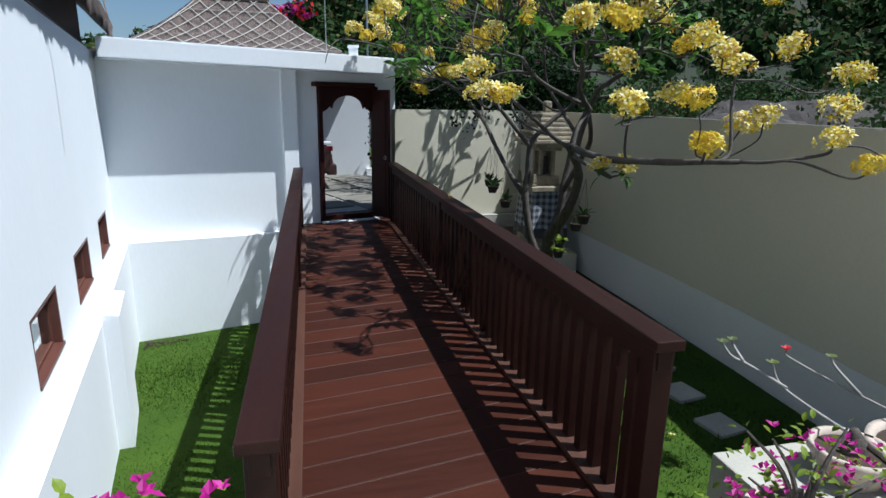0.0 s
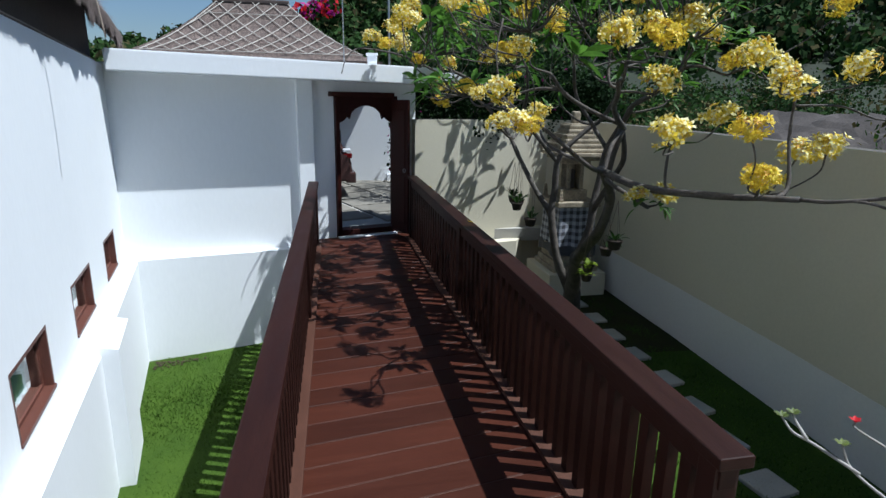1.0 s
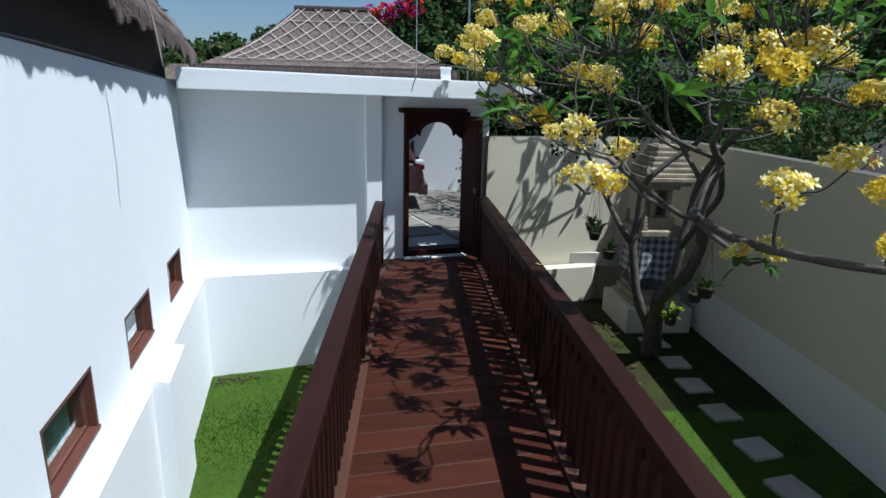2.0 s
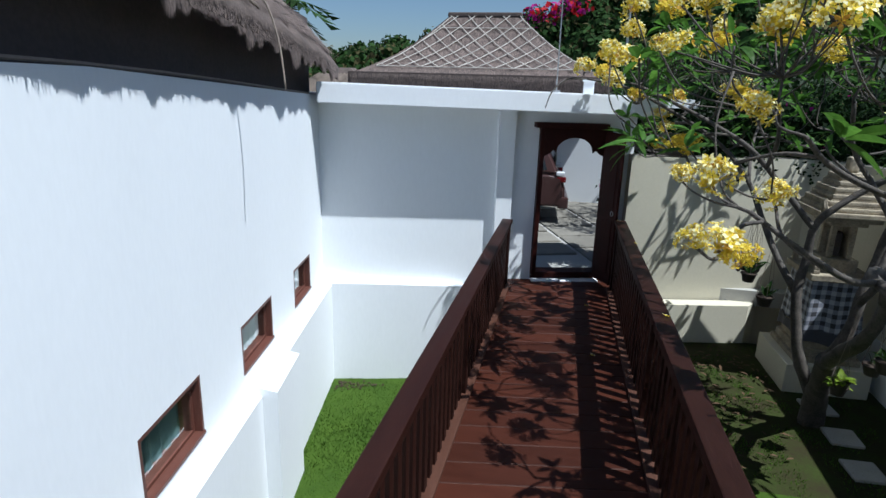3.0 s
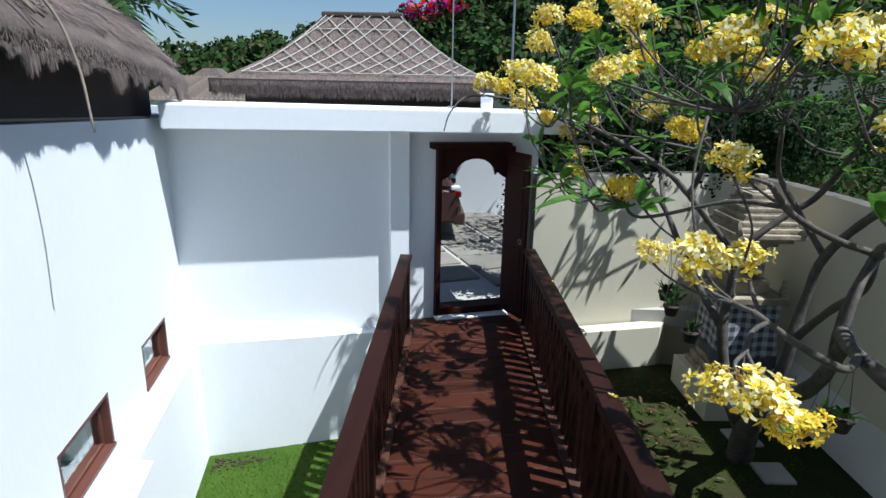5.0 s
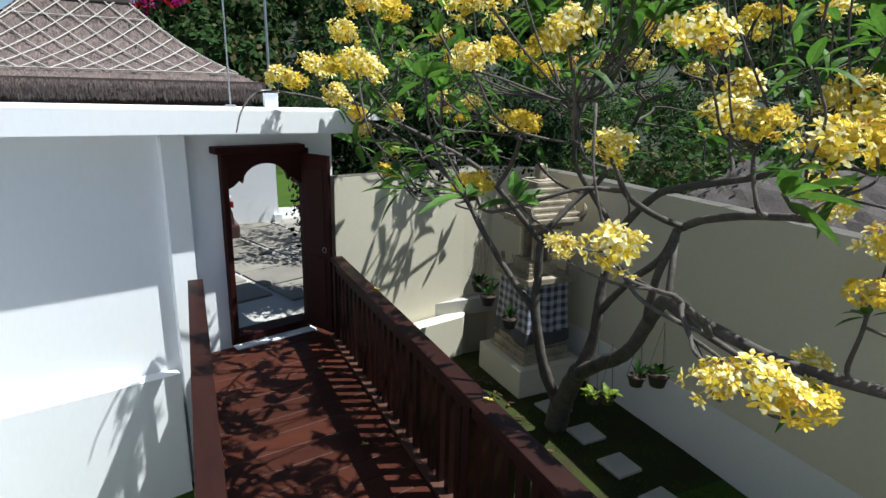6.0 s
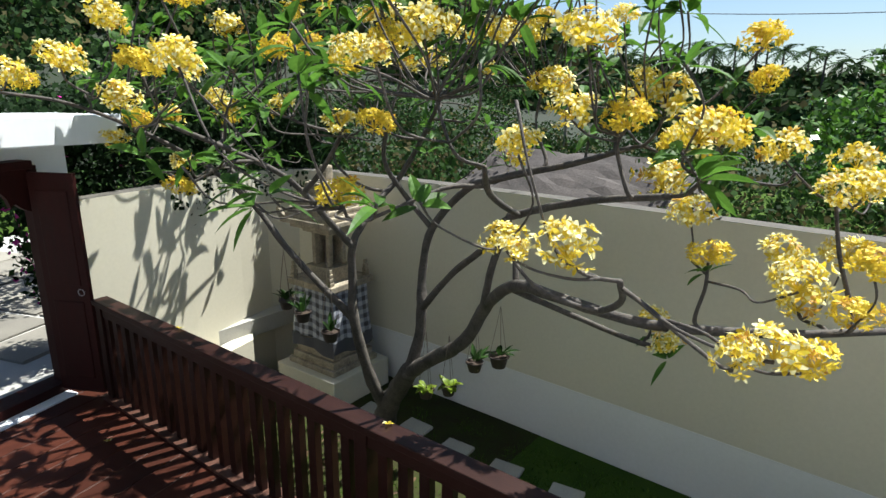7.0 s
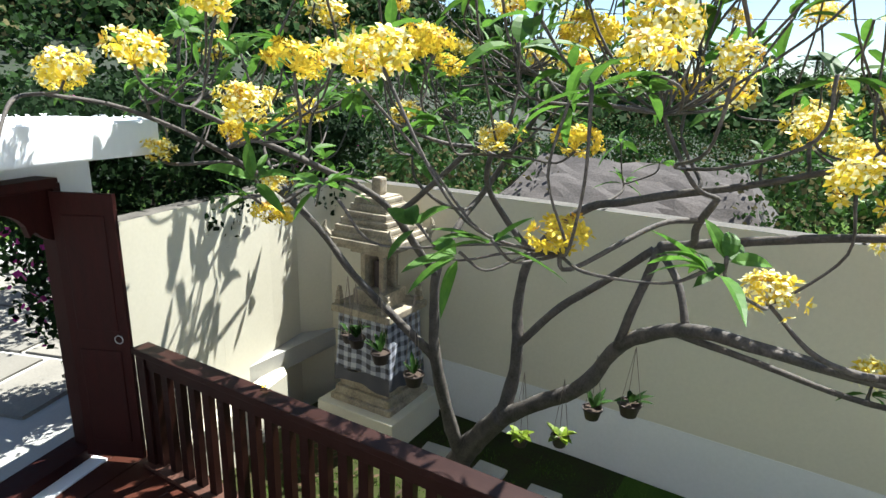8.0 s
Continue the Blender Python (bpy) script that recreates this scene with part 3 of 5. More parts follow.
tagged(cloud_object("straw_fringe", (verts, faces, idx), [STRAW], villa_roof), "loose grey straw ends")
# dark sheet giving the shaded gap between wall top and roof its colour
bm = bmesh.new()
a, b = Vector((left_x(-3) - 0.12, -3.0)), Vector((left_x(10.7) - 0.12, 10.7))
prism(bm, [(a.x, a.y), (b.x, b.y), (b.x - 0.1, b.y), (a.x - 0.1, a.y)], 2.3, [3.9, 3.4, 3.4, 3.9])
for v in bm.verts:
    v.co -= VO
part("eave_shade", bm, SHADE_DARK, villa_roof, "dark band added for the shaded gap below the thatch")
bm = bmesh.new()
tube(bm, [vec4(Vector((left_x(2) - 0.02, 2.0, wall_top(2) + 0.012)) - VO, 0.012), vec4(Vector((left_x(6) - 0.02, 6.0, wall_top(6) + 0.012)) - VO, 0.012), vec4(Vector((left_x(10.3) - 0.02, 10.3, wall_top(10.3) + 0.012)) - VO, 0.012)], 5)
part("edge_batten", bm, STICK, villa_roof)

# loose poles lying on the thatch
def on_thatch(y, v):
    """A place lying on the thatch at y, v metres up the slope."""
    return tuple(roof_point((y + 3.0 + 0.10 * v) / 13.9, v) + Vector((0.035, 0, 0.045)))


STICKS = [[(0.10, 7.25, 3.72), (0.36, 7.55, 3.54), (0.56, 7.82, 3.26), (0.67, 7.86, 2.95), (0.745, 7.81, 2.57)]]
for (ya, va), (yb, vb) in (((7.2, 0.75), (7.14, 0.05)), ((7.6, 0.9), (7.88, 0.03)), ((7.35, 0.8), (7.95, 0.02)), ((6.9, 0.5), (7.97, 0.08))):
    STICKS.append([on_thatch(ya + (yb - ya) * t, va + (vb - va) * t) for t in (0.0, 0.33, 0.67, 1.0)])
for k, line in enumerate(STICKS):
    bm = bmesh.new()
    r = 0.016 if k else 0.013
    o = Vector(line[0])
    tube(bm, [vec4(Vector(p) - o, r * (1 - 0.12 * i)) for i, p in enumerate(line)], 6)
    st = mesh_object("roof_stick", bm, STICK, smooth=True)
    st.location = o
    tagged(st, "bent grey stick sagging over the eave" if k == 0 else "weathered grey stick lying on the thatch", "stick", "loose sticks on the roof")

# ---- gate: carved header, leaf, handle ----
bm = bmesh.new()
s0, s1 = GATE0 + 0.06, GATE1 - 0.06
mid, halfw = (s0 + s1) / 2 - 0.02, (s1 - s0) / 2
outline = []
N = 40
for k in range(N + 1):
    u = -1 + 2 * k / N
    au = abs(u)
    if au < 0.60:
        z = 1.80 + 0.20 * math.sqrt(max(0, 1 - (u / 0.60) ** 2))
    elif au < 0.76:
        z = 1.80 + 0.03 * math.sin((au - 0.60) / 0.16 * math.pi)
    else:
        z = 1.80 - 0.05 * math.sin((au - 0.76) / 0.24 * math.pi / 2)
    outline.append((mid + 0.02 + u * halfw, z))
front = [bm.verts.new((s, GY + 0.03, z)) for s, z in outline]
frt = [bm.verts.new((s, GY + 0.03, 2.13)) for s, z in outline]
back = [bm.verts.new((s, GY + 0.08, z)) for s, z in outline]
bkt = [bm.verts.new((s, GY + 0.08, 2.13)) for s, z in outline]
for k in range(N):
    bm.faces.new((front[k], front[k + 1], frt[k + 1], frt[k]))
    bm.faces.new((back[k + 1], back[k], bkt[k], bkt[k + 1]))
    bm.faces.new((front[k + 1], front[k], back[k], back[k + 1]))
dpart("carved_header", bm, DARKWOOD, "scalloped dark timber panel over the gateway")


def leaf_door(hinge, end, name):
    m = along(hinge, end)
    w = (Vector(end) - Vector(hinge)).length
    piece = part("gate_leaf", one_box((0, -0.02, 0.06), (w, 0.02, 2.10), 0.004, m), DARKWOOD, door, "dark red-brown timber gate leaf")
    for lo, hi in (((0.07, -0.028, 0.2), (w - 0.07, 0.028, 0.95)), ((0.07, -0.028, 1.1), (w - 0.07, 0.028, 1.95))):
        part("panel", one_box(lo, hi, 0.008, m), DARKWOOD, piece)
    bm_ = bmesh.new()
    c = Vector((w - 0.06, -0.045, 1.05))
    pts = []
    for k in range(13):
        a = 2 * math.pi * k / 12
        pts.append(vec4(m @ (c + Vector((0.03 * math.sin(a), 0, 0.03 * math.cos(a)))), 0.004))
    tube(bm_, pts, 5, cap=False)
    part("ring_handle", bm_, METAL, piece, "iron ring handle")


leaf_door((3.40, 11.76), (3.61, 11.36), "right")

# ---- forecourt beyond the gate ----
bm = bmesh.new()
box(bm, (-8.0, 12.15, -0.3), (12.0, 19.8, -0.075))
forecourt = mesh_object("pavement", bm, JOINT)
tagged(forecourt, "paved forecourt with pale joints between grey slabs", "pavement", kind="structure")
PA = Vector((0.36, -0.93)).normalized()
PB = Vector((0.93, 0.36)).normalized()
rng = random.Random(8)
o = Vector((2.37, 15.49))
slab_mesh = {}
for i in range(-4, 6):
    for j in range(-7, 6):
        c = o + PB * (1.1 * (i + 0.5)) + PA * (0.8 * (j + 0.5 * (i % 2)))
        if not (12.8 < c.y < 18.6 and -2.6 < c.x < 8.0):
            continue
        k = rng.randrange(3)
        if k not in slab_mesh:
            bm = bmesh.new()
            box(bm, (-0.505, -0.36, -0.02), (0.505, 0.36, 0.02), 0.01)
            for v in bm.verts:
                v.co.x += 0.012 * rng.uniform(-1, 1)
                v.co.y += 0.012 * rng.uniform(-1, 1)
            me = bpy.data.meshes.new("slab")
            bm.to_mesh(me)
            bm.free()
            me.materials.append(PAVER)
            slab_mesh[k] = me
        ob = new("slab", slab_mesh[k])
        ob.parent = forecourt
        ob.matrix_basis = Matrix.Translation((c.x, c.y, -0.068 + rng.uniform(0, 0.006))) @ Matrix.Rotation(math.atan2(PB.y, PB.x), 4, "Z")
bm = bmesh.new()
box(bm, (-6.0, 18.1, -0.3), (3.95, 18.35, 2.25))
box(bm, (3.86, 18.0, -0.3), (4.02, 18.1, 0.12))
wall_court = mesh_object("wall_forecourt", bm, WHITE)
tagged(wall_court, "white plastered wall across the forecourt", "wall", kind="structure")

# unseen flat slab added behind the gateway to shade the near forecourt
bm = bmesh.new()
end_prism(2.5, 5.25, -1.35, -0.32, 2.42, 2.54)
canopy = mesh_object("gate_shade_slab", bm, WHITE)
tagged(canopy, "flat white slab added to shade the ground behind the gate", "canopy", kind="structure")

# parked car, its tail towards the gateway
car = holder("car", (0.58, 16.1, -0.05), "dark maroon estate car parked in the forecourt", "car")
CM = Matrix.Translation((0.0, 0.0, 0.0)) @ Matrix.Rotation(radians(4), 4, "Z")


def cpart(name, bm_, mat, label="", parent=None, smooth=False):
    for v in bm_.verts:
        v.co = CM @ v.co
    return part(name, bm_, mat, parent or car, label, smooth)


bm = bmesh.new()
prof = [(-2.15, 0.35), (-2.2, 0.62), (-2.1, 0.85), (-1.1, 0.98), (1.9, 1.02), (2.16, 0.98), (2.24, 0.70), (2.22, 0.36)]
roofp = [(-1.05, 0.98), (-0.45, 1.50), (0.3, 1.62), (1.5, 1.60), (1.85, 1.50), (2.1, 1.02)]


def extrude(bm_, profile, w0, w1=None, mid_y=0.0):
    w1 = w1 or w0
    zs = [z for _, z in profile]
    zmin, zmax = min(zs), max(zs)
    left, right = [], []
    for x, z in profile:
        t = (z - zmin) / (zmax - zmin)
        w = w0 + (w1 - w0) * t
        left.append(bm_.verts.new((x, -w, z)))
        right.append(bm_.verts.new((x, w, z)))
    n_ = len(profile)
    bm_.faces.new(left)
    bm_.faces.new(right[::-1])
    for k in range(n_):
        bm_.faces.new((left[k], right[k], right[(k + 1) % n_], left[(k + 1) % n_]))
    bmesh.ops.recalc_face_normals(bm_, faces=bm_.faces)
    bmesh.ops.bevel(bm_, geom=bm_.edges[:], offset=0.05, segments=3, affect="EDGES")


extrude(bm, prof, 0.86, 0.84)
cpart("body", bm, CAR_PAINT, smooth=False)
bm = bmesh.new()
extrude(bm, roofp, 0.82, 0.64)
cpart("cabin", bm, CAR_PAINT)
bm = bmesh.new()
for lo, hi in (((1.2, 1.1), (1.85, 1.45)), ((0.2, 1.1), (1.1, 1.48)), ((-0.7, 1.1), (0.1, 1.48))):
    vs = [bm.verts.new((x, -0.83 + 0.30 * (z - 0.98) - 0.0, z)) for x, z in ((lo[0], lo[1]), (hi[0], lo[1]), (hi[0] - 0.12, hi[1]), (lo[0], hi[1]))]
    bm.faces.new(vs)
    us = [bm.verts.new(v.co + Vector((0, 0.03, 0))) for v in vs]
    bm.faces.new(us[::-1])
    for k in range(4):
        bm.faces.new((vs[k], us[k], us[(k + 1) % 4], vs[(k + 1) % 4]))
DARK_GLASS = material("dark_car_glass", (0.02, 0.024, 0.027), 0.08, 0.05, 2, 20, 0.0, spec=0.8)
cpart("side_window", bm, DARK_GLASS, "dark tinted side glass")
cpart("rear_window", one_box((2.0, -0.6, 1.1), (2.03, 0.6, 1.45), 0.01, Matrix.Translation((0.0, 0, 0)) @ Matrix.Rotation(radians(0), 4, "Y")), DARK_GLASS)
for sy in (-1, 1):
    cpart("tail_lamp", one_box((2.06, sy * 0.79 - 0.05, 0.86), (2.24, sy * 0.79 + 0.05, 0.97), 0.02), TAIL, "red tail lamp")
    cpart("indicator", one_box((2.04, sy * 0.76 - 0.085, 0.995), (2.21, sy * 0.76 + 0.085, 1.07), 0.02), LAMP_CLEAR, "clear lamp glass")
cpart("rear_bumper", one_box((2.1, -0.84, 0.32), (2.32, 0.84, 0.56), 0.04), CAR_PAINT)
for wx in (-1.35, 1.4):
    for sy in (-1, 1):
        bm = bmesh.new()
        bmesh.ops.create_cone(bm, cap_ends=True, segments=28, radius1=0.33, radius2=0.33, depth=0.2, matrix=Matrix.Translation((wx, sy * 0.78, 0.33)) @ Matrix.Rotation(radians(90), 4, "X"))
        bmesh.ops.bevel(bm, geom=bm.edges[:], offset=0.02, segments=2, affect="EDGES")
        wheel = cpart("wheel", bm, RUBBER)
        bm = bmesh.new()
        bmesh.ops.create_cone(bm, cap_ends=True, segments=20, radius1=0.2, radius2=0.2, depth=0.22, matrix=Matrix.Translation((wx, sy * 0.78, 0.33)) @ Matrix.Rotation(radians(90), 4, "X"))
        cpart("rim", bm, METAL, parent=wheel)

# bush beside the gateway, beyond it
rng = random.Random(21)
gate_bush = holder("bougainvillea_bush", (3.95, 12.75, -0.06), "dark leafy climber with purple bracts beyond the gate", "bush")
data = leaf_cloud(rng, [((-0.05, 0.0, 0.9), 0.42), ((-0.02, 0.1, 1.5), 0.45), ((-0.15, 0.0, 1.25), 0.4), ((0.2, 0.1, 0.4), 0.4), ((-0.2, 0.05, 1.85), 0.3)], 2600, 0.075, 9)
cloud_object("foliage", data, [SHADED_LEAF] * 5 + [BUSH_LEAF] * 3 + [BOUGAIN], gate_bush)
bm = bmesh.new()
tube(bm, [vec4((0, 0, 0), 0.03), vec4((0.03, 0.03, 0.8), 0.02), vec4((-0.08, 0, 1.9), 0.008)], 6)
part("stem", bm, BARK, gate_bush)

# ---- far pavilion with a latticed thatch ----
pav = holder("thatched_carport", (0, 18.33, 0), "thatched carport roof under a pale bamboo lattice", "carport")
PEL, PER, PRL, PRR = -2.07, 3.55, -0.19, 1.40
YE, YR, YB, ZE, ZR = 16.4, 18.33, 20.26, 2.86, 4.30


def pav_front(u, v):
    """u across 0..1, v up 0..1, with a flared foot."""
    xl = PEL + (PRL - PEL) * v
    xr = PER + (PRR - PER) * v
    flare = 0.16 * math.sin(math.pi * v)
    return Vector((xl + (xr - xl) * u, YE + (YR - YE) * v - 18.33, ZE + (ZR - ZE) * v - flare))


bm = bmesh.new()


def skin(fn, nu, nv, flip=False):
    g = [[bm.verts.new(fn(i / nu, j / nv) + Vector((0, 0, 0.03 * noise.noise(fn(i / nu, j / nv) * 2.5)))) for j in range(nv + 1)] for i in range(nu + 1)]
    for i in range(nu):
        for j in range(nv):
            q = (g[i][j], g[i + 1][j], g[i + 1][j + 1], g[i][j + 1])
            bm.faces.new(q[::-1] if flip else q)


def pav_back(u, v):
    p = pav_front(u, v)
    return Vector((p.x, -p.y, p.z))


def pav_left(u, v):
    flare = 0.16 * math.sin(math.pi * v)
    y = (YE - 18.33) * (1 - v) * (1 - 2 * u)
    return Vector((PEL + (PRL - PEL) * v, y, ZE + (ZR - ZE) * v - flare))


def pav_right(u, v):
    p = pav_left(u, v)
    return Vector((PER + (PRR - PER) * v, p.y, p.z))


skin(pav_front, 40, 12)
skin(pav_back, 20, 8, True)
skin(pav_left, 20, 12, True)
skin(pav_right, 20, 12)
bmesh.ops.remove_doubles(bm, verts=bm.verts, dist=0.02)
thatch_obj = part("thatch", bm, THATCH, pav, smooth=True)
bm = bmesh.new()
for a, b in (((PEL, YE), (PER, YE)), ((PEL, YE), (PEL, YB)), ((PER, YE), (PER, YB))):
    m = along((a[0], a[1] - 18.33, 0), (b[0], b[1] - 18.33, 0))
    L = (Vector(b) - Vector(a)).length
    box(bm, (0, -0.08, ZE - 0.24), (L, 0.10, ZE + 0.03), 0.0, m)
part("thatch_edge", bm, THATCH, pav)
verts, faces, idx = [], [], []
rng = random.Random(31)
for _ in range(5000):
    u = rng.random()
    p = pav_front(u, 0) + Vector((0, -0.09, -0.24 * rng.random()))
    straw(p, Vector((rng.gauss(0, 0.2), -0.25, -1)).normalized(), rng.uniform(0.05, 0.14), 0.008, Vector((0, -1, 0)))
for _ in range(9000):
    u, v = rng.random(), rng.random()
    p = pav_front(u, v) + Vector((0, -0.01, 0.015))
    straw(p, Vector((rng.gauss(0, 0.25), -0.75, -0.62)).normalized(), rng.uniform(0.1, 0.25), 0.008, Vector((0, -0.6, 0.8)))
for _ in range(4000):
    u, v = rng.random(), rng.random()
    p = pav_left(u, v) + Vector((-0.01, 0, 0.015))
    straw(p, Vector((-0.75, rng.gauss(0, 0.25), -0.62)).normalized(), rng.uniform(0.1, 0.25), 0.008, Vector((-0.6, 0, 0.8)))
cloud_object("straw_fringe", (verts, faces, idx), [STRAW], pav)
# lattice of split bamboo on the front slope
LV0, LV1 = 0.13, 0.985


def lattice_strip(p, q):
    bm_ = bmesh.new()
    pts = []
    for k in range(7):
        t = k / 6
        v = p[1] + (q[1] - p[1]) * t
        w = pav_front(u_of(p[0] + (q[0] - p[0]) * t, v), v) + Vector((0, -0.035, 0.045))
        pts.append(vec4(w, 0.0095))
    tube(bm_, pts, 4, steps=1)
    part("bamboo_strip", bm_, BAMBOO, pav)


def x_at(u, v):
    return pav_front(u, v).x


def u_of(x, v):
    a, b = x_at(0, v), x_at(1, v)
    return (x - a) / (b - a)


for sgn in (1, -1):
    for k in range(-16, 26):
        x0 = -2.6 + 0.415 * k
        line = []
        for j in range(61):
            v = LV0 + (LV1 - LV0) * j / 60
            x = x0 + sgn * 2.1 * (v - LV0)
            u = u_of(x, v)
            if 0.05 <= u <= 0.985:
                line.append((x, v))
        if len(line) > 4:
            lattice_strip(line[0], line[-1])
for v in (LV0, 0.80, 0.985):
    lattice_strip((x_at(0.05, v), v), (x_at(0.985, v), v))
for u in (0.05, 0.985):
    lattice_strip((x_at(u, LV0), LV0), (x_at(u, LV1), LV1))
part("ridge_cap", one_box((PRL - 0.1, -0.12, ZR - 0.06), (PRR + 0.1, 0.12, ZR + 0.05), 0.03), THATCH, pav)
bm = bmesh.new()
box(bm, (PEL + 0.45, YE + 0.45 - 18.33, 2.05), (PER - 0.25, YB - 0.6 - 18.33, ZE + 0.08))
part("eave_block", bm, SHADE_DARK, pav, "dark brown block under the eave")
for px_, py_ in ((PEL + 0.6, YE + 0.6), (1.55, YE + 0.6), (PEL + 0.6, YB - 0.8), (PER - 0.6, YB - 0.8)):
    part("post", one_box((px_ - 0.08, py_ - 18.33 - 0.08, -0.08), (px_ + 0.08, py_ - 18.33 + 0.08, 2.06), 0.01), SHADE_DARK, pav)
stub = holder("wall_stub", (3.10, 11.82, 2.50), "small white plastered stub behind the beam", "post")
part("shaft", one_box((-0.07, -0.07, 0.0), (0.07, 0.07, 0.24), 0.008), WHITE, stub)
part("cap", one_box((-0.085, -0.085, 0.24), (0.085, 0.085, 0.27), 0.006), WHITE, stub)

# low roofs behind the villa
lowroof = holder("tiled_outhouse", (-4.6, 23, 0), "small outhouse with a grey sheet roof and white gable", "house")
part("wall", one_box((-2.2, 0, -1.3), (1.0, 3.0, 2.3), 0.0), WHITE, lowroof)
bm = bmesh.new()
for k in range(26):
    x0 = -2.5 + 0.15 * k
    vs = [bm.verts.new((x0 + dx, y, z + dz)) for y, z in ((-0.3, 2.2), (2.6, 2.95)) for dx, dz in ((0, 0), (0.075, 0.05), (0.15, 0))]
    bm.faces.new((vs[0], vs[1], vs[4], vs[3]))
    bm.faces.new((vs[1], vs[2], vs[5], vs[4]))
bmesh.ops.solidify(bm, geom=bm.faces[:], thickness=0.03)
tagged(part("roof", bm, STICK, lowroof), "grey corrugated roof sheets", kind="stuff")
hut = holder("thatched_hut", (-7.6, 30.0, -1.3), "far thatched hut roof among trees", "house")
bm = bmesh.new()
bmesh.ops.create_cone(bm, cap_ends=True, segments=4, radius1=1.9, radius2=0.4, depth=1.0, matrix=Matrix.Translation((0, 0, 4.1)) @ Matrix.Rotation(radians(45), 4, "Z"))
part("roof", bm, THATCH, hut)
part("wall", one_box((-1.2, -1.2, 0), (1.2, 1.2, 3.62), 0), WHITE, hut)

# thin masts behind the beam
for x, y, r, zt, lab in ((2.68, 11.72, 0.009, 3.4, "thin grey metal mast behind the beam"), (4.0, 18.6, 0.028, 7.5, "grey metal lamp mast beyond the gate")):
    mast = holder("mast", (x, y, -0.06 if y > 13 else 2.585), lab, "mast")
    bm = bmesh.new()
    tube(bm, [vec4((0, 0, 0), r), vec4((-0.02, 0, 3), r), vec4((-0.04, 0, zt), r * 0.8)], 8)
    part("pole", bm, METAL, mast)
    part("foot", one_box((-0.05, -0.05, 0), (0.05, 0.05, 0.03), 0.004), METAL, mast)

# ---- plumeria tree ----
rng = random.Random(77)
TREE_O = Vector((5.78, 9.93, LAWN_R))
tree = holder("plumeria_tree", TREE_O, "old plumeria tree in yellow bloom leaning over the footbridge", "tree")
nodes = []


def grow(name, rows, sides=8):
    bm_ = bmesh.new()
    tube(bm_, [vec4(Vector(r[:3]) - TREE_O, r[3]) for r in rows], sides, 0.22, 5)
    part(name, bm_, BARK, tree, smooth=True)
    for q in spline([Vector(r) for r in rows], 4):
        nodes.append((Vector(q[:3]), q[3]))


grow("trunk", [(5.80, 9.95, -0.95, 0.15), (5.72, 9.78, -0.5, 0.115), (5.62, 9.52, -0.12, 0.098), (5.52, 9.28, 0.2, 0.085)], 12)
# the long limb that reaches along the garden wall
grow("limb", [(5.54, 9.33, 0.14, 0.07), (5.51, 8.98, 0.42, 0.066), (5.48, 8.61, 0.71, 0.06), (5.45, 8.35, 1.13, 0.052), (5.12, 7.90, 1.46, 0.045), (4.90, 7.45, 1.53, 0.037), (4.98, 6.9, 1.47, 0.032), (5.2, 6.3, 1.5, 0.027), (5.5, 5.8, 1.55, 0.020)], 10)
grow("limb", [(5.43, 8.38, 1.10, 0.034), (5.37, 8.28, 1.45, 0.032), (5.41, 8.17, 1.87, 0.034)])
grow("limb", [(5.12, 7.90, 1.46, 0.026), (5.22, 7.99, 1.70, 0.024), (5.40, 8.16, 1.86, 0.024)])
grow("limb", [(5.43, 8.17, 1.88, 0.033), (5.2, 7.87, 1.99, 0.029), (5.0, 7.56, 2.10, 0.025), (4.85, 7.2, 2.2, 0.022), (4.62, 6.75, 2.3, 0.017)])
grow("limb", [(5.3, 8.0, 1.93, 0.024), (4.95, 7.9, 2.05, 0.022), (4.65, 7.85, 2.2, 0.020), (4.45, 7.75, 2.38, 0.016)])
grow("limb", [(4.95, 7.5, 1.51, 0.024), (4.6, 7.1, 1.62, 0.021), (4.2, 6.8, 1.85, 0.017), (3.9, 6.7, 2.05, 0.013)])
# the middle limb with its two forks
grow("limb", [(5.53, 9.30, 0.16, 0.066), (5.64, 9.26, 0.5, 0.055), (5.68, 9.26, 0.82, 0.05), (5.74, 9.30, 1.15, 0.040), (5.78, 9.22, 1.57, 0.038), (5.80, 8.85, 1.97, 0.034), (5.68, 8.5, 2.10, 0.030), (5.66, 8.15, 2.2, 0.027), (5.6, 7.75, 2.3, 0.023), (5.5, 7.3, 2.45, 0.018)], 10)
grow("limb", [(5.78, 9.22, 1.57, 0.028), (5.66, 9.42, 1.85, 0.025), (5.45, 9.5, 2.2, 0.022), (5.3, 9.3, 2.6, 0.018)])
grow("limb", [(5.67, 9.25, 0.8, 0.036), (5.70, 8.92, 1.2, 0.033), (5.66, 8.55, 1.52, 0.030), (5.45, 8.22, 1.84, 0.028)])
# the stem towards the gate
grow("limb", [(5.72, 9.78, -0.5, 0.075), (5.47, 9.78, 0.02, 0.060), (5.38, 9.88, 0.62, 0.050), (5.42, 9.93, 1.0, 0.042), (5.43, 9.92, 1.36, 0.038), (5.56, 9.9, 1.56, 0.034), (5.83, 9.9, 1.79, 0.031), (6.0, 9.84, 1.95, 0.028), (6.08, 9.6, 2.35, 0.023), (6.0, 9.3, 2.75, 0.018)], 10)
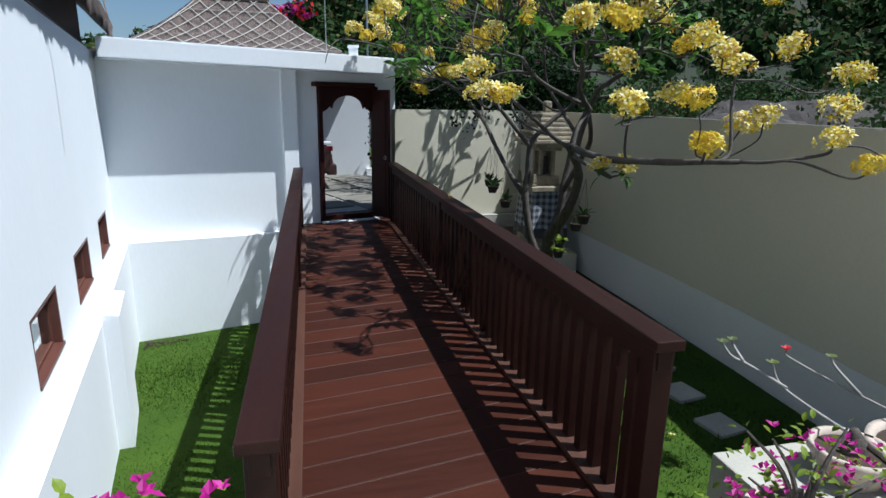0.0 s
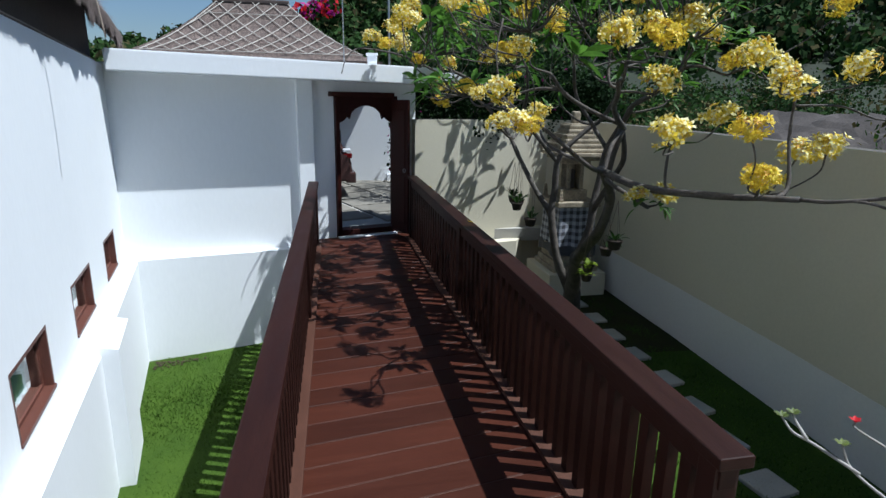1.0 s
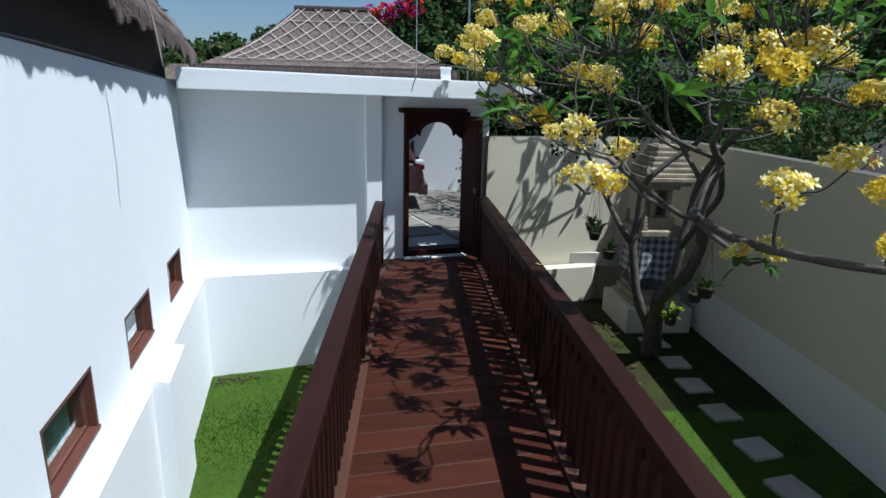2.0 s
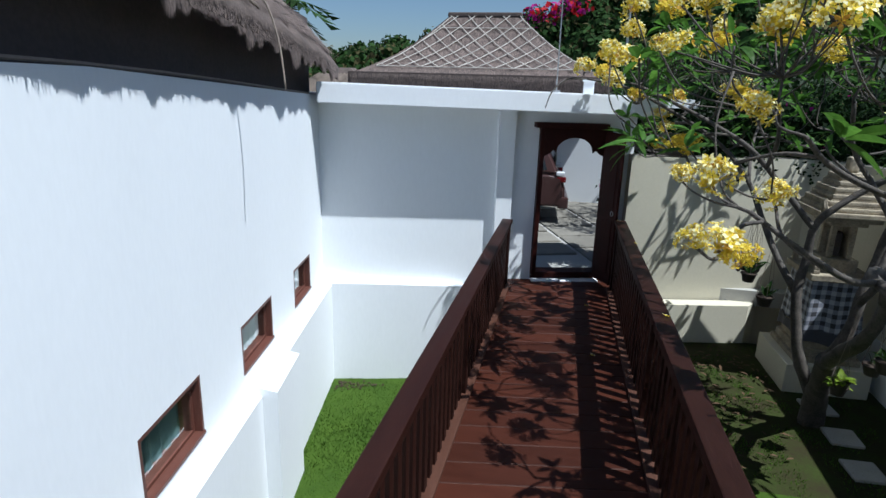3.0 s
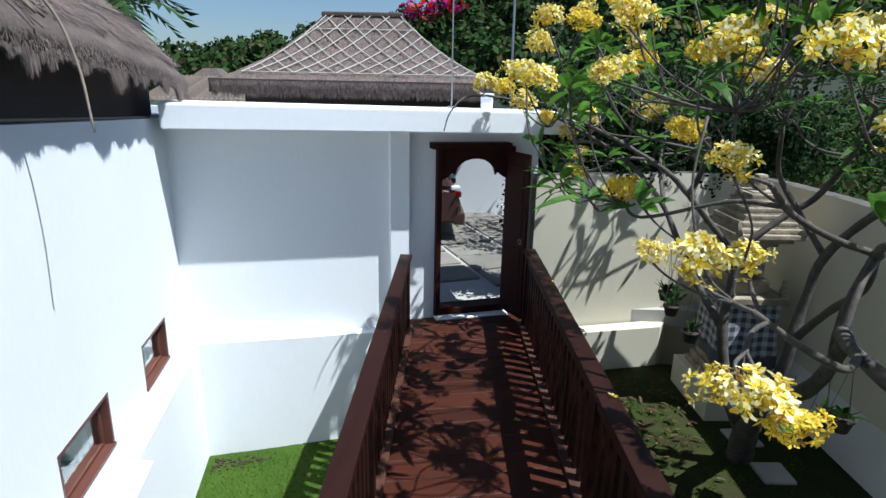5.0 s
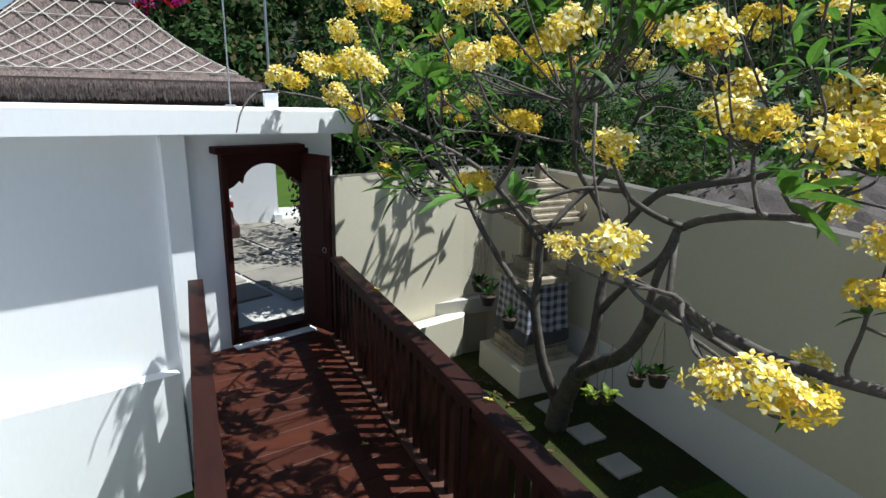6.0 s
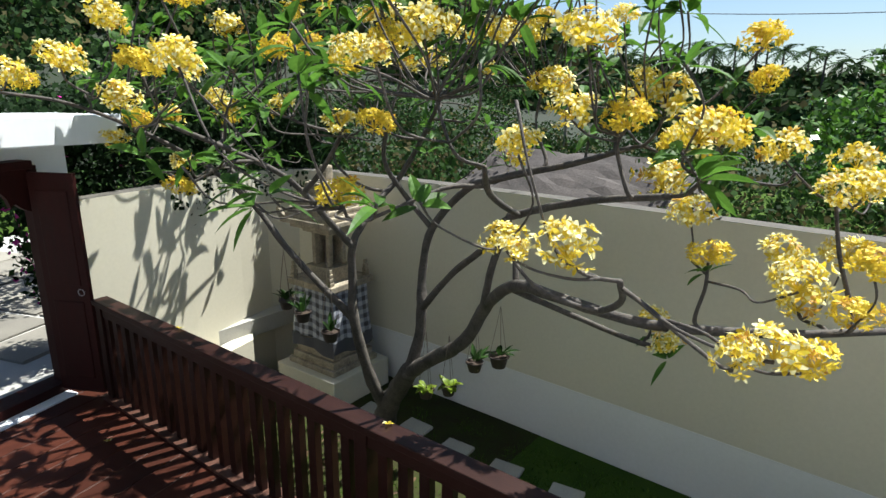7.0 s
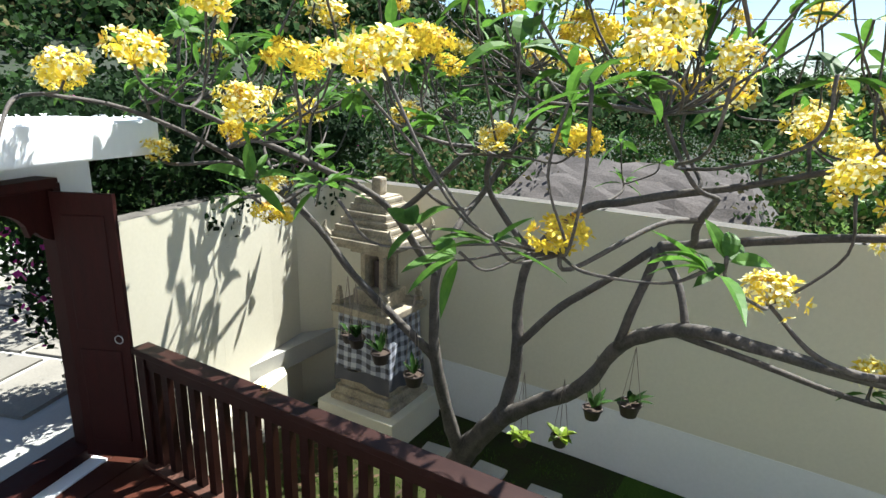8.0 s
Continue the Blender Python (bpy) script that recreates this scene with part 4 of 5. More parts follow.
grow("limb", [(5.43, 9.92, 1.34, 0.034), (5.18, 9.94, 1.62, 0.031), (4.9, 9.95, 1.93, 0.028), (4.72, 10.05, 2.12, 0.026), (4.4, 10.25, 2.32, 0.023), (4.05, 10.4, 2.5, 0.019), (3.6, 10.4, 2.7, 0.014)])
grow("limb", [(4.9, 9.95, 1.93, 0.024), (4.85, 9.6, 2.2, 0.021), (4.7, 9.2, 2.5, 0.017)])
grow("limb", [(5.39, 9.9, 0.62, 0.040), (5.22, 10.2, 0.97, 0.036), (5.12, 10.56, 1.30, 0.032), (4.96, 10.8, 1.70, 0.028), (4.6, 10.95, 2.1, 0.023), (4.0, 10.85, 2.45, 0.018), (3.5, 10.9, 2.68, 0.014), (3.05, 10.85, 2.76, 0.011)])
grow("limb", [(4.98, 10.78, 1.68, 0.022), (5.12, 11.4, 2.0, 0.020), (5.25, 11.75, 2.25, 0.017), (5.35, 11.8, 2.7, 0.013)])
grow("branch", [(3.05, 10.85, 2.76, 0.011), (2.82, 10.62, 2.74, 0.010), (2.68, 10.46, 2.60, 0.008), (2.62, 10.40, 2.42, 0.005)])

LOW_HEADS = [
    (5.2, 6.95, 1.4, 1), (4.87, 6.74, 1.44, 0.7), (5.55, 6.22, 1.6, 1.1), (5.9, 5.1, 1.6, 0.8), (5.29, 5.93, 1.68, 1),
    (5.85, 5.35, 1.75, 0.9), (6.35, 5.2, 1.75, 0.9), (5.95, 6.4, 1.8, 1.1), (5.88, 6.06, 1.87, 0.95), (5.07, 6.64, 1.93, 0.95),
    (6.2, 5.7, 1.95, 0.95), (4.74, 6.16, 1.95, 1), (5.15, 5.9, 2, 1.05), (4.25, 7.47, 2.04, 0.95), (5.65, 6.91, 2.04, 1.1),
    (3.55, 6.18, 2.02, 0.6), (3.70, 5.99, 2.0, 0.62), (3.63, 6.09, 2.03, 0.8), (3.85, 10.07, 2.1, 0.95),
]
MID_HEADS = [
    (3.74, 6.86, 2.2, 0.95), (6.6, 6, 2.2, 1), (3.6, 7.03, 2.2, 0.5), (3.8, 8.25, 2.25, 1.05), (5.63, 6.14, 2.27, 0.95),
    (5.08, 6.94, 2.31, 1.1), (5.39, 6, 2.34, 0.9), (4.02, 11.45, 2.36, 0.9),
    (6.1, 6.1, 2.4, 1), (5.49, 6.41, 2.49, 1), (5.85, 7.1, 2.5, 1.05), (6.3, 7.2, 2.5, 1), (5.3, 11.6, 2.5, 0.8),
    (5.74, 6.79, 2.53, 1), (4, 7.26, 2.56, 0.85), (4.03, 10.48, 2.58, 0.95), (4.36, 8.84, 2.6, 0.9),
]
UPPER_HEADS = [
    (3.55, 9.95, 2.6, 0.75), (4.18, 8.35, 2.62, 0.95), (4.88, 6.64, 2.62, 1.2), (4.52, 6.62, 2.62, 1.1), (4.56, 10.5, 2.66, 1),
    (4.69, 7.03, 2.67, 1), (4.87, 7.43, 2.69, 1.05), (4.38, 9.48, 2.7, 0.75), (5.8, 7.47, 2.73, 1), (3.3, 9.6, 2.75, 0.9),
    (4.9, 11.3, 2.75, 0.9), (5.35, 7.05, 2.77, 1.25), (5.48, 7.88, 2.85, 1.1), (3.26, 11.09, 2.85, 0.9),
    (3.02, 10.55, 2.88, 0.9), (5.9, 8.2, 2.9, 0.95), (6.4, 6.7, 2.9, 1), (3.35, 8.98, 2.92, 1),
]
TOP_HEADS = [
    (3.25, 9.2, 2.93, 0.95), (3.6, 7.9, 2.95, 0.85), (3.21, 8.72, 2.95, 0.9), (3.29, 10.39, 2.97, 1.15),
    (4.79, 8.6, 2.99, 0.9), (5.2, 9.7, 3, 0.95), (4.3, 7.1, 3.05, 1.05), (4.09, 9.1, 3.05, 0.9), (4.39, 8.41, 3.1, 1.1),
    (4.4, 11.2, 3.1, 0.9), (6, 9.4, 3.1, 1), (5.5, 6.6, 3.1, 1), (4.27, 8.05, 3.12, 1.25), (4.7, 9.6, 3.15, 1),
    (5.15, 8.15, 3.18, 1), (6.04, 10.09, 3.18, 0.9), (5.6, 10.6, 3.2, 1), (3.45, 10, 3.22, 1.05),
]
CREST_HEADS = [
    (4.3, 10, 3.25, 1), (3.89, 8.63, 3.3, 1.1), (5.6, 8.9, 3.3, 1), (5.7, 7.5, 3.3, 0.9), (6.2, 8.5, 3.3, 1),
    (4.9, 9, 3.35, 1), (3.4, 9.2, 3.35, 0.9), (3.75, 9.64, 3.38, 1.15), (4.65, 7.75, 3.4, 1.05), (4, 9.4, 3.5, 1),
    (3.9, 10.4, 3.55, 0.9), (5.2, 7.5, 3.55, 1.1), (5, 8.6, 3.75, 1), (4.1, 8.9, 3.75, 1), (5.4, 8.3, 3.8, 1),
]
CLUSTERS = LOW_HEADS + MID_HEADS + UPPER_HEADS + TOP_HEADS + CREST_HEADS
BARE = []
for _ in range(96):
    while True:
        p = Vector((rng.uniform(3.35, 6.3), rng.uniform(6.1, 11.0), rng.uniform(2.2, 3.75)))
        e = ((p.x - 4.8) / 1.6) ** 2 + ((p.y - 8.6) / 2.5) ** 2 + ((p.z - 2.5) / 1.35) ** 2
        if 0.45 < e < 1.05 and not (p.x < 3.6 and p.y < 7.6):
            break
    BARE.append((p.x, p.y, p.z, rng.uniform(0.55, 0.9) if rng.random() < 0.10 and p.y > 6.8 else 0))
tips = []
for _ in range(10):
    BARE.append((rng.uniform(3.3, 4.3), rng.uniform(10.6, 11.1), rng.uniform(2.85, 3.4), 0))
for _ in range(20):
    BARE.append((rng.uniform(4.6, 6.0), rng.uniform(10.9, 12.0), rng.uniform(2.1, 3.3), 0))
for _ in range(26):
    BARE.append((rng.uniform(5.0, 6.5), rng.uniform(7.8, 10.4), rng.uniform(3.0, 3.9), 0))
for _ in range(18):
    BARE.append((rng.uniform(5.8, 6.9), rng.uniform(7.6, 10.3), rng.uniform(2.5, 3.6), 0))
for _ in range(16):
    BARE.append((rng.uniform(3.95, 4.7), rng.uniform(10.9, 11.7), rng.uniform(2.7, 3.4), 0))
for _ in range(14):
    BARE.append((rng.uniform(4.2, 5.6), rng.uniform(6.8, 10.2), rng.uniform(3.1, 4.1), 0))
order = sorted(CLUSTERS + BARE, key=lambda c: min((Vector(c[:3]) - n[0]).length for n in nodes))
for c in order:
    p = Vector(c[:3]) - Vector((0, 0, 0.05))
    best, bd = None, 1e9
    for q, r in nodes:
        if r < 0.0095 or q.z > p.z + 0.05:
            continue
        d = (q - p).length + 0.35 * abs(r - 0.025) * 10
        if d < bd:
            best, bd = (q, r), d
    q, r = best
    dist = (p - q).length
    if dist < 0.04:
        continue
    r0 = min(r * 0.8, 0.010 + 0.011 * dist)
    h = (p - q)
    bend = Vector((h.x * 0.35, h.y * 0.35, h.z * 0.12)) + Vector((rng.gauss(0, 0.06), rng.gauss(0, 0.06), 0.0)) * dist
    bend2 = h * 0.68 + Vector((h.x * 0.12, h.y * 0.12, -0.10 * dist)) + Vector((rng.gauss(0, 0.07), rng.gauss(0, 0.07), rng.gauss(0, 0.04))) * dist
    grow("branch", [(*q, r0), (*(q + bend), r0 * 0.9), (*(q + bend2), r0 * 0.75), (*p, max(0.0075, r0 * 0.6))], 6)
    tips.append((p, (p - (q + bend2)).normalized(), c[3]))

# flower heads: a few shapes, each set many times


def flower(bm_, at, n, size, old=False, pale=True):
    n = n.normalized()
    s = n.cross(Vector((0.3, 0.5, 0.8)))
    s.normalize()
    u = n.cross(s)
    spin = rng.random() * 6.28
    for k in range(5):
        a = spin + k * 2 * math.pi / 5
        d = s * math.cos(a) + u * math.sin(a)
        t = n.cross(d)
        lift = rng.uniform(0.15, 0.55)
        c0 = at
        c1 = at + d * size * 0.30 + n * size * 0.12
        wl = c1 + d * size * 0.22 + t * size * 0.26 + n * size * lift * 0.4
        wr = c1 + d * size * 0.22 - t * size * 0.26 + n * size * lift * 0.4
        tip = at + d * size + n * size * lift
        v = [bm_.verts.new(x) for x in (c0, c1 + t * size * 0.12, c1 - t * size * 0.12, wl, wr, tip + t * size * 0.10, tip - t * size * 0.10)]
        f1 = bm_.faces.new((v[0], v[2], v[1]))
        f2 = bm_.faces.new((v[1], v[2], v[4], v[3]))
        f3 = bm_.faces.new((v[3], v[4], v[6], v[5]))
        f1.material_index = 2 if old else 0
        f2.material_index = 2 if old else 0
        f3.material_index = 2 if old else (1 if pale and rng.random() < 0.68 else 0)


heads = []
for k in range(7):
    bm = bmesh.new()
    dense = k < 2
    for _ in range(rng.randrange(58, 70) if dense else rng.randrange(34, 46)):
        d = rand_dir(rng, 0.35)
        rad = rng.uniform(0.085, 0.12) if dense else rng.uniform(0.06, 0.135)
        at = Vector((d.x * rad * 1.15, d.y * rad * 1.15, d.z * rad * 0.8 + 0.03))
        old = rng.random() < (0.06 if dense else 0.05)
        flower(bm, at, (d + Vector((rng.gauss(0, 0.25), rng.gauss(0, 0.25), rng.gauss(0, 0.25)))), rng.uniform(0.032, 0.042) if dense else rng.uniform(0.040, 0.056), old, not dense)
    for _ in range(16):
        d = rand_dir(rng, 0.2)
        tube(bm, [vec4((0, 0, -0.03), 0.004), vec4((d.x * 0.05, d.y * 0.05, d.z * 0.04 + 0.01), 0.003), vec4((d.x * 0.1, d.y * 0.1, d.z * 0.07 + 0.03), 0.002)], 3, steps=1)
    me = bpy.data.meshes.new("flower_head")
    bm.to_mesh(me)
    bm.free()
    for m in (PETAL, PETAL_TIP, PETAL_OLD):
        me.materials.append(m)
    heads.append(me)
rosettes = []
for k in range(6):
    bm = bmesh.new()
    for j in range(rng.randrange(5, 10)):
        a = rng.random() * 6.28
        el = rng.uniform(-0.25, 0.9)
        d = Vector((math.cos(a) * math.cos(el), math.sin(a) * math.cos(el), math.sin(el)))
        leaf(bm, d * 0.015, d, rng.uniform(0.15, 0.29), rng.uniform(0.05, 0.075), rng.uniform(0.1, 0.6), 0.3, 0, 5)
    me = bpy.data.meshes.new("leaf_rosette")
    bm.to_mesh(me)
    bm.free()
    me.materials.append(PLUM_LEAF)
    rosettes.append(me)
for p, d, size in tips:
    if size > 0:
        ob = new("flower_head", rng.choice(heads))
        ob.parent = tree
        s = size * 0.94
        tagged(ob, kind="stuff")
        ob.matrix_basis = Matrix.Translation(p - TREE_O + Vector((0, 0, 0.03))) @ Euler((rng.uniform(-0.4, 0.4), rng.uniform(-0.4, 0.4), rng.random() * 6.28)).to_matrix().to_4x4() @ Matrix.Diagonal((s, s, s * rng.uniform(0.75, 1.0), 1))
    if (size == 0 and rng.random() < 0.92) or (size > 0 and rng.random() < 0.26):
        ob = new("leaf_rosette", rng.choice(rosettes))
        ob.parent = tree
        s = rng.uniform(0.75, 1.15) * (1.0 if size == 0 else 0.65)
        ob.matrix_basis = Matrix.Translation(p - TREE_O - Vector((0, 0, 0.02 if size == 0 else 0.06))) @ Euler((rng.uniform(-0.5, 0.5), rng.uniform(-0.5, 0.5), rng.random() * 6.28)).to_matrix().to_4x4() @ Matrix.Diagonal((s, s, s, 1))

# ---- shrine in the corner ----
SO = Vector((6.14, 11.10, LAWN_R))
shrine = holder("stone_shrine", SO, "small carved stone shrine on a stepped base", "shrine")
SR = Matrix.Rotation(radians(2), 4, "Z")


def tier(name, hx, hy, z0, z1, mat=SHRINE, bev=0.012, dx=0.0, dy=0.0, label=""):
    return part(name, one_box((dx - hx, dy - hy, z0), (dx + hx, dy + hy, z1), bev, SR), mat, shrine, label)


tier("base_block", 0.47, 0.50, -0.02, 0.36, CREAM, 0.012, label="cream painted base block")
tier("moulding", 0.37, 0.40, 0.36, 0.43)
tier("moulding", 0.33, 0.36, 0.43, 0.52)
tier("moulding", 0.29, 0.32, 0.52, 0.60)
tier("body", 0.27, 0.30, 0.60, 1.38)
tier("moulding", 0.35, 0.38, 1.38, 1.46)
tier("shaft", 0.19, 0.21, 1.46, 1.62)
for sx, sy in ((-1, -1), (-1, 1), (1, -1), (1, 1)):
    tier("post", 0.03, 0.03, 1.62, 2.06, dx=sx * 0.105, dy=sy * 0.12)
tier("niche_back", 0.09, 0.025, 1.62, 2.06, dy=0.11)
tier("niche_side", 0.025, 0.10, 1.62, 2.06, dx=0.11)
tier("dark_figure", 0.045, 0.05, 1.62, 1.92, SHADE_DARK, 0.03, label="small dark weathered statue")
tier("eave", 0.20, 0.23, 2.02, 2.08)
tier("eave", 0.30, 0.33, 2.08, 2.14)
tier("eave", 0.38, 0.41, 2.14, 2.20)
for k in range(6):
    # courses of worn stone, each set in from the one below
    w = 0.345 - 0.036 * k
    tier("roof_course", w, w + 0.025, 2.20 + 0.07 * k, 2.255 + 0.07 * k, bev=0.016, dx=0.006 * (-1) ** k)
    tier("roof_joint", w - 0.03, w - 0.005, 2.255 + 0.07 * k, 2.27 + 0.07 * k, bev=0.0)
tier("finial", 0.06, 0.06, 2.62, 2.80, bev=0.03)
for sx, sy in ((-1, -1), (-1, 1), (1, -1), (1, 1)):
    bm = bmesh.new()
    pts = [vec4(SR @ Vector((sx * 0.34, sy * 0.37, 2.19)), 0.045), vec4(SR @ Vector((sx * 0.38, sy * 0.41, 2.27)), 0.035), vec4(SR @ Vector((sx * 0.37, sy * 0.40, 2.36)), 0.012)]
    tube(bm, pts, 6)
    part("corner_horn", bm, SHRINE, shrine)
    bm = bmesh.new()
    for k in range(4):
        box(bm, (sx * 0.29 - 0.035 + 0.005 * k, sy * 0.31 - 0.035 + 0.005 * k, 1.46 + 0.05 * k), (sx * 0.29 + 0.035 - 0.005 * k, sy * 0.31 + 0.035 - 0.005 * k, 1.505 + 0.05 * k), 0.006, SR)
    part("corner_stone", bm, SHRINE, shrine)
# chequered cloth wrapped round the body
bm = bmesh.new()
uvl = bm.loops.layers.uv.new("UVMap")
per = []
n = 96
for k in range(n):
    t = k / n * 4
    side, f = int(t), t - int(t)
    hx, hy = 0.285, 0.315
    cs = [(-hx, -hy), (hx, -hy), (hx, hy), (-hx, hy), (-hx, -hy)]
    a, b = cs[side], cs[side + 1]
    per.append((Vector((a[0] + (b[0] - a[0]) * f, a[1] + (b[1] - a[1]) * f, 0)), t * 0.6))
rows = []
zs = [1.40, 1.30, 1.15, 1.0, 0.85, 0.74]
for j, z in enumerate(zs):
    row = []
    for k, (q, ulen) in enumerate(per):
        out = 1.02 + 0.10 * (j / 5) ** 1.5 + 0.035 * (j / 5) * math.sin(k * 0.65) + 0.03 * (j / 5) * noise.noise((k * 0.2, j * 0.5, 0))
        sag = 0.05 * noise.noise((k * 0.12, 3.3, 0)) * (j / 5)
        row.append(bm.verts.new(SR @ Vector((q.x * out, q.y * out, z + sag))))
    rows.append(row)
for j in range(len(zs) - 1):
    for k in range(n):
        f = bm.faces.new((rows[j][k], rows[j + 1][k], rows[j + 1][(k + 1) % n], rows[j][(k + 1) % n]))
        for lp, (kk, jj) in zip(f.loops, ((k, j), (k, j + 1), (k + 1, j + 1), (k + 1, j))):
            lp[uvl].uv = (kk * 2.4 / n, zs[jj])
cloth = mesh_object("shrine_cloth", bm, CLOTH, None, True)
cloth.location = SO
tagged(cloth, "black and white checked cloth wrapped round the shrine", "cloth")
bm = bmesh.new()
prev = None
for k in range(n + 1):
    q = per[k % n][0]
    out = 1.14 + 0.035 * math.sin(k * 0.65)
    a = bm.verts.new(SR @ Vector((q.x * out, q.y * out, 0.755 + 0.02 * math.sin(k * 0.3))))
    b = bm.verts.new(SR @ Vector((q.x * (out + 0.02), q.y * (out + 0.02), 0.60 + 0.03 * math.sin(k * 0.24 + 1))))
    if prev:
        bm.faces.new((prev[0], prev[1], b, a))
    prev = (a, b)
part("hem", bm, HEM, cloth, "dark grey cloth hem", True)

# ---- hanging pots ----


def hanging_pot(at, r, hang, kind_, seed):
    rg = random.Random(seed)
    at = Vector(at)
    pot = holder("hanging_pot", at, "dark plastic pot of orchids hung from the plumeria" if kind_ == 0 else "dark pot with a lime-green leafy plant hung from the tree", "plant pot", "pots hung in the tree")
    bm_ = bmesh.new()
    prof_ = [(0.62, -1.0), (0.68, -1.0), (0.95, 0.0), (1.06, 0.02), (1.06, 0.16), (0.94, 0.16), (0.88, 0.0)]
    rings = []
    for pr, pz in prof_:
        rings.append([bm_.verts.new((math.cos(2 * math.pi * k / 18) * pr * r, math.sin(2 * math.pi * k / 18) * pr * r, pz * r * 1.05)) for k in range(18)])
    for a_, b_ in zip(rings[:-1], rings[1:]):
        for k in range(18):
            bm_.faces.new((a_[k], a_[(k + 1) % 18], b_[(k + 1) % 18], b_[k]))
    bm_.faces.new(rings[0][::-1])
    part("pot", bm_, POT, pot)
    bm_ = bmesh.new()
    bmesh.ops.create_circle(bm_, cap_ends=True, segments=18, radius=r * 0.9, matrix=Matrix.Translation((0, 0, r * 0.02)))
    part("soil", bm_, SOIL, pot)
    for k in range(3):
        a_ = 2 * math.pi * k / 3 + 0.4
        bm_ = bmesh.new()
        tube(bm_, [vec4((math.cos(a_) * r, math.sin(a_) * r, 0.1 * r), 0.0025), vec4((math.cos(a_) * r * 0.5, math.sin(a_) * r * 0.5, hang * 0.5), 0.0025), vec4((0, 0, hang), 0.0025)], 4)
        part("wire", bm_, STICK, pot)
    bm_ = bmesh.new()
    for k in range(7 if kind_ == 0 else 16):
        a_ = rg.random() * 6.28
        el = rg.uniform(0.5, 1.3) if kind_ == 0 else rg.uniform(0.0, 0.9)
        d_ = Vector((math.cos(a_) * math.cos(el), math.sin(a_) * math.cos(el), math.sin(el)))
        leaf(bm_, Vector((d_.x * 0.02, d_.y * 0.02, 0.01)), d_, rg.uniform(0.14, 0.24) if kind_ == 0 else rg.uniform(0.08, 0.15), 0.045 if kind_ == 0 else 0.06, rg.uniform(0.0, 0.5), 0.3, 0, 4)
    part("leaves", bm_, BUSH_LEAF if kind_ == 0 else LIME_LEAF, pot)


for k, (at, r, hang, kd) in enumerate([((5.55, 8.54, 0.50), 0.075, 0.45, 0), ((5.50, 8.26, 0.66), 0.085, 0.45, 0), ((5.44, 8.74, 0.24), 0.07, 0.5, 1), ((5.00, 10.43, 0.79), 0.075, 0.5, 0),
                                       ((4.97, 10.15, 0.74), 0.08, 0.6, 0), ((5.09, 9.90, 0.57), 0.085, 0.7, 0), ((5.18, 10.68, 0.70), 0.07, 0.55, 0), ((5.62, 9.15, 0.0), 0.08, 0.6, 1)]):
    hanging_pot(at, r, hang, kd, 40 + k)

# ---- stepping stones ----
stone_meshes = []
rng = random.Random(3)
for k in range(3):
    bm = bmesh.new()
    box(bm, (-0.16, -0.16, -0.06), (0.16, 0.16, 0.02), 0.015)
    for v in bm.verts:
        v.co += Vector((0.012 * noise.noise(v.co * 9 + Vector((k, 0, 0))), 0.012 * noise.noise(v.co * 9 + Vector((0, k, 5))), 0.004 * noise.noise(v.co * 12)))
    me = bpy.data.meshes.new("stepping_stone")
    bm.to_mesh(me)
    bm.free()
    me.materials.append(STONE)
    stone_meshes.append(me)
for k in range(10):
    st = new("stepping_stone", stone_meshes[k % 3])
    st.matrix_basis = Matrix.Translation((5.98 + rng.uniform(-0.03, 0.03) - (0.1 if k > 5 else 0), 10.24 - 0.607 * k + rng.uniform(-0.03, 0.03), LAWN_R + 0.015)) @ Matrix.Rotation(radians(rng.uniform(-8, 8) + 8), 4, "Z")
    tagged(st, "square pale concrete stepping stone set in the lawn", "stepping stone", "stepping stones along the wall")

# ---- plants at the near end ----
TER = 0.0
bm = bmesh.new()
box(bm, (0.75, -3.0, -1.75), (4.6, 3.18, -0.04), 0.01)
terrace = mesh_object("terrace", bm, CREAM)
tagged(terrace, "plain plastered terrace at the bridge's near end", "terrace", kind="structure")
bm = bmesh.new()
box(bm, (4.62, 2.6, -1.2), (6.2, 4.62, -0.02), 0.012)
box(bm, (3.98, 2.6, -1.2), (4.618, 3.95, -0.024), 0.012)
planter_wall = mesh_object("planter_wall", bm, STONE)
tagged(planter_wall, "low pale stone planter wall", "wall", kind="structure")


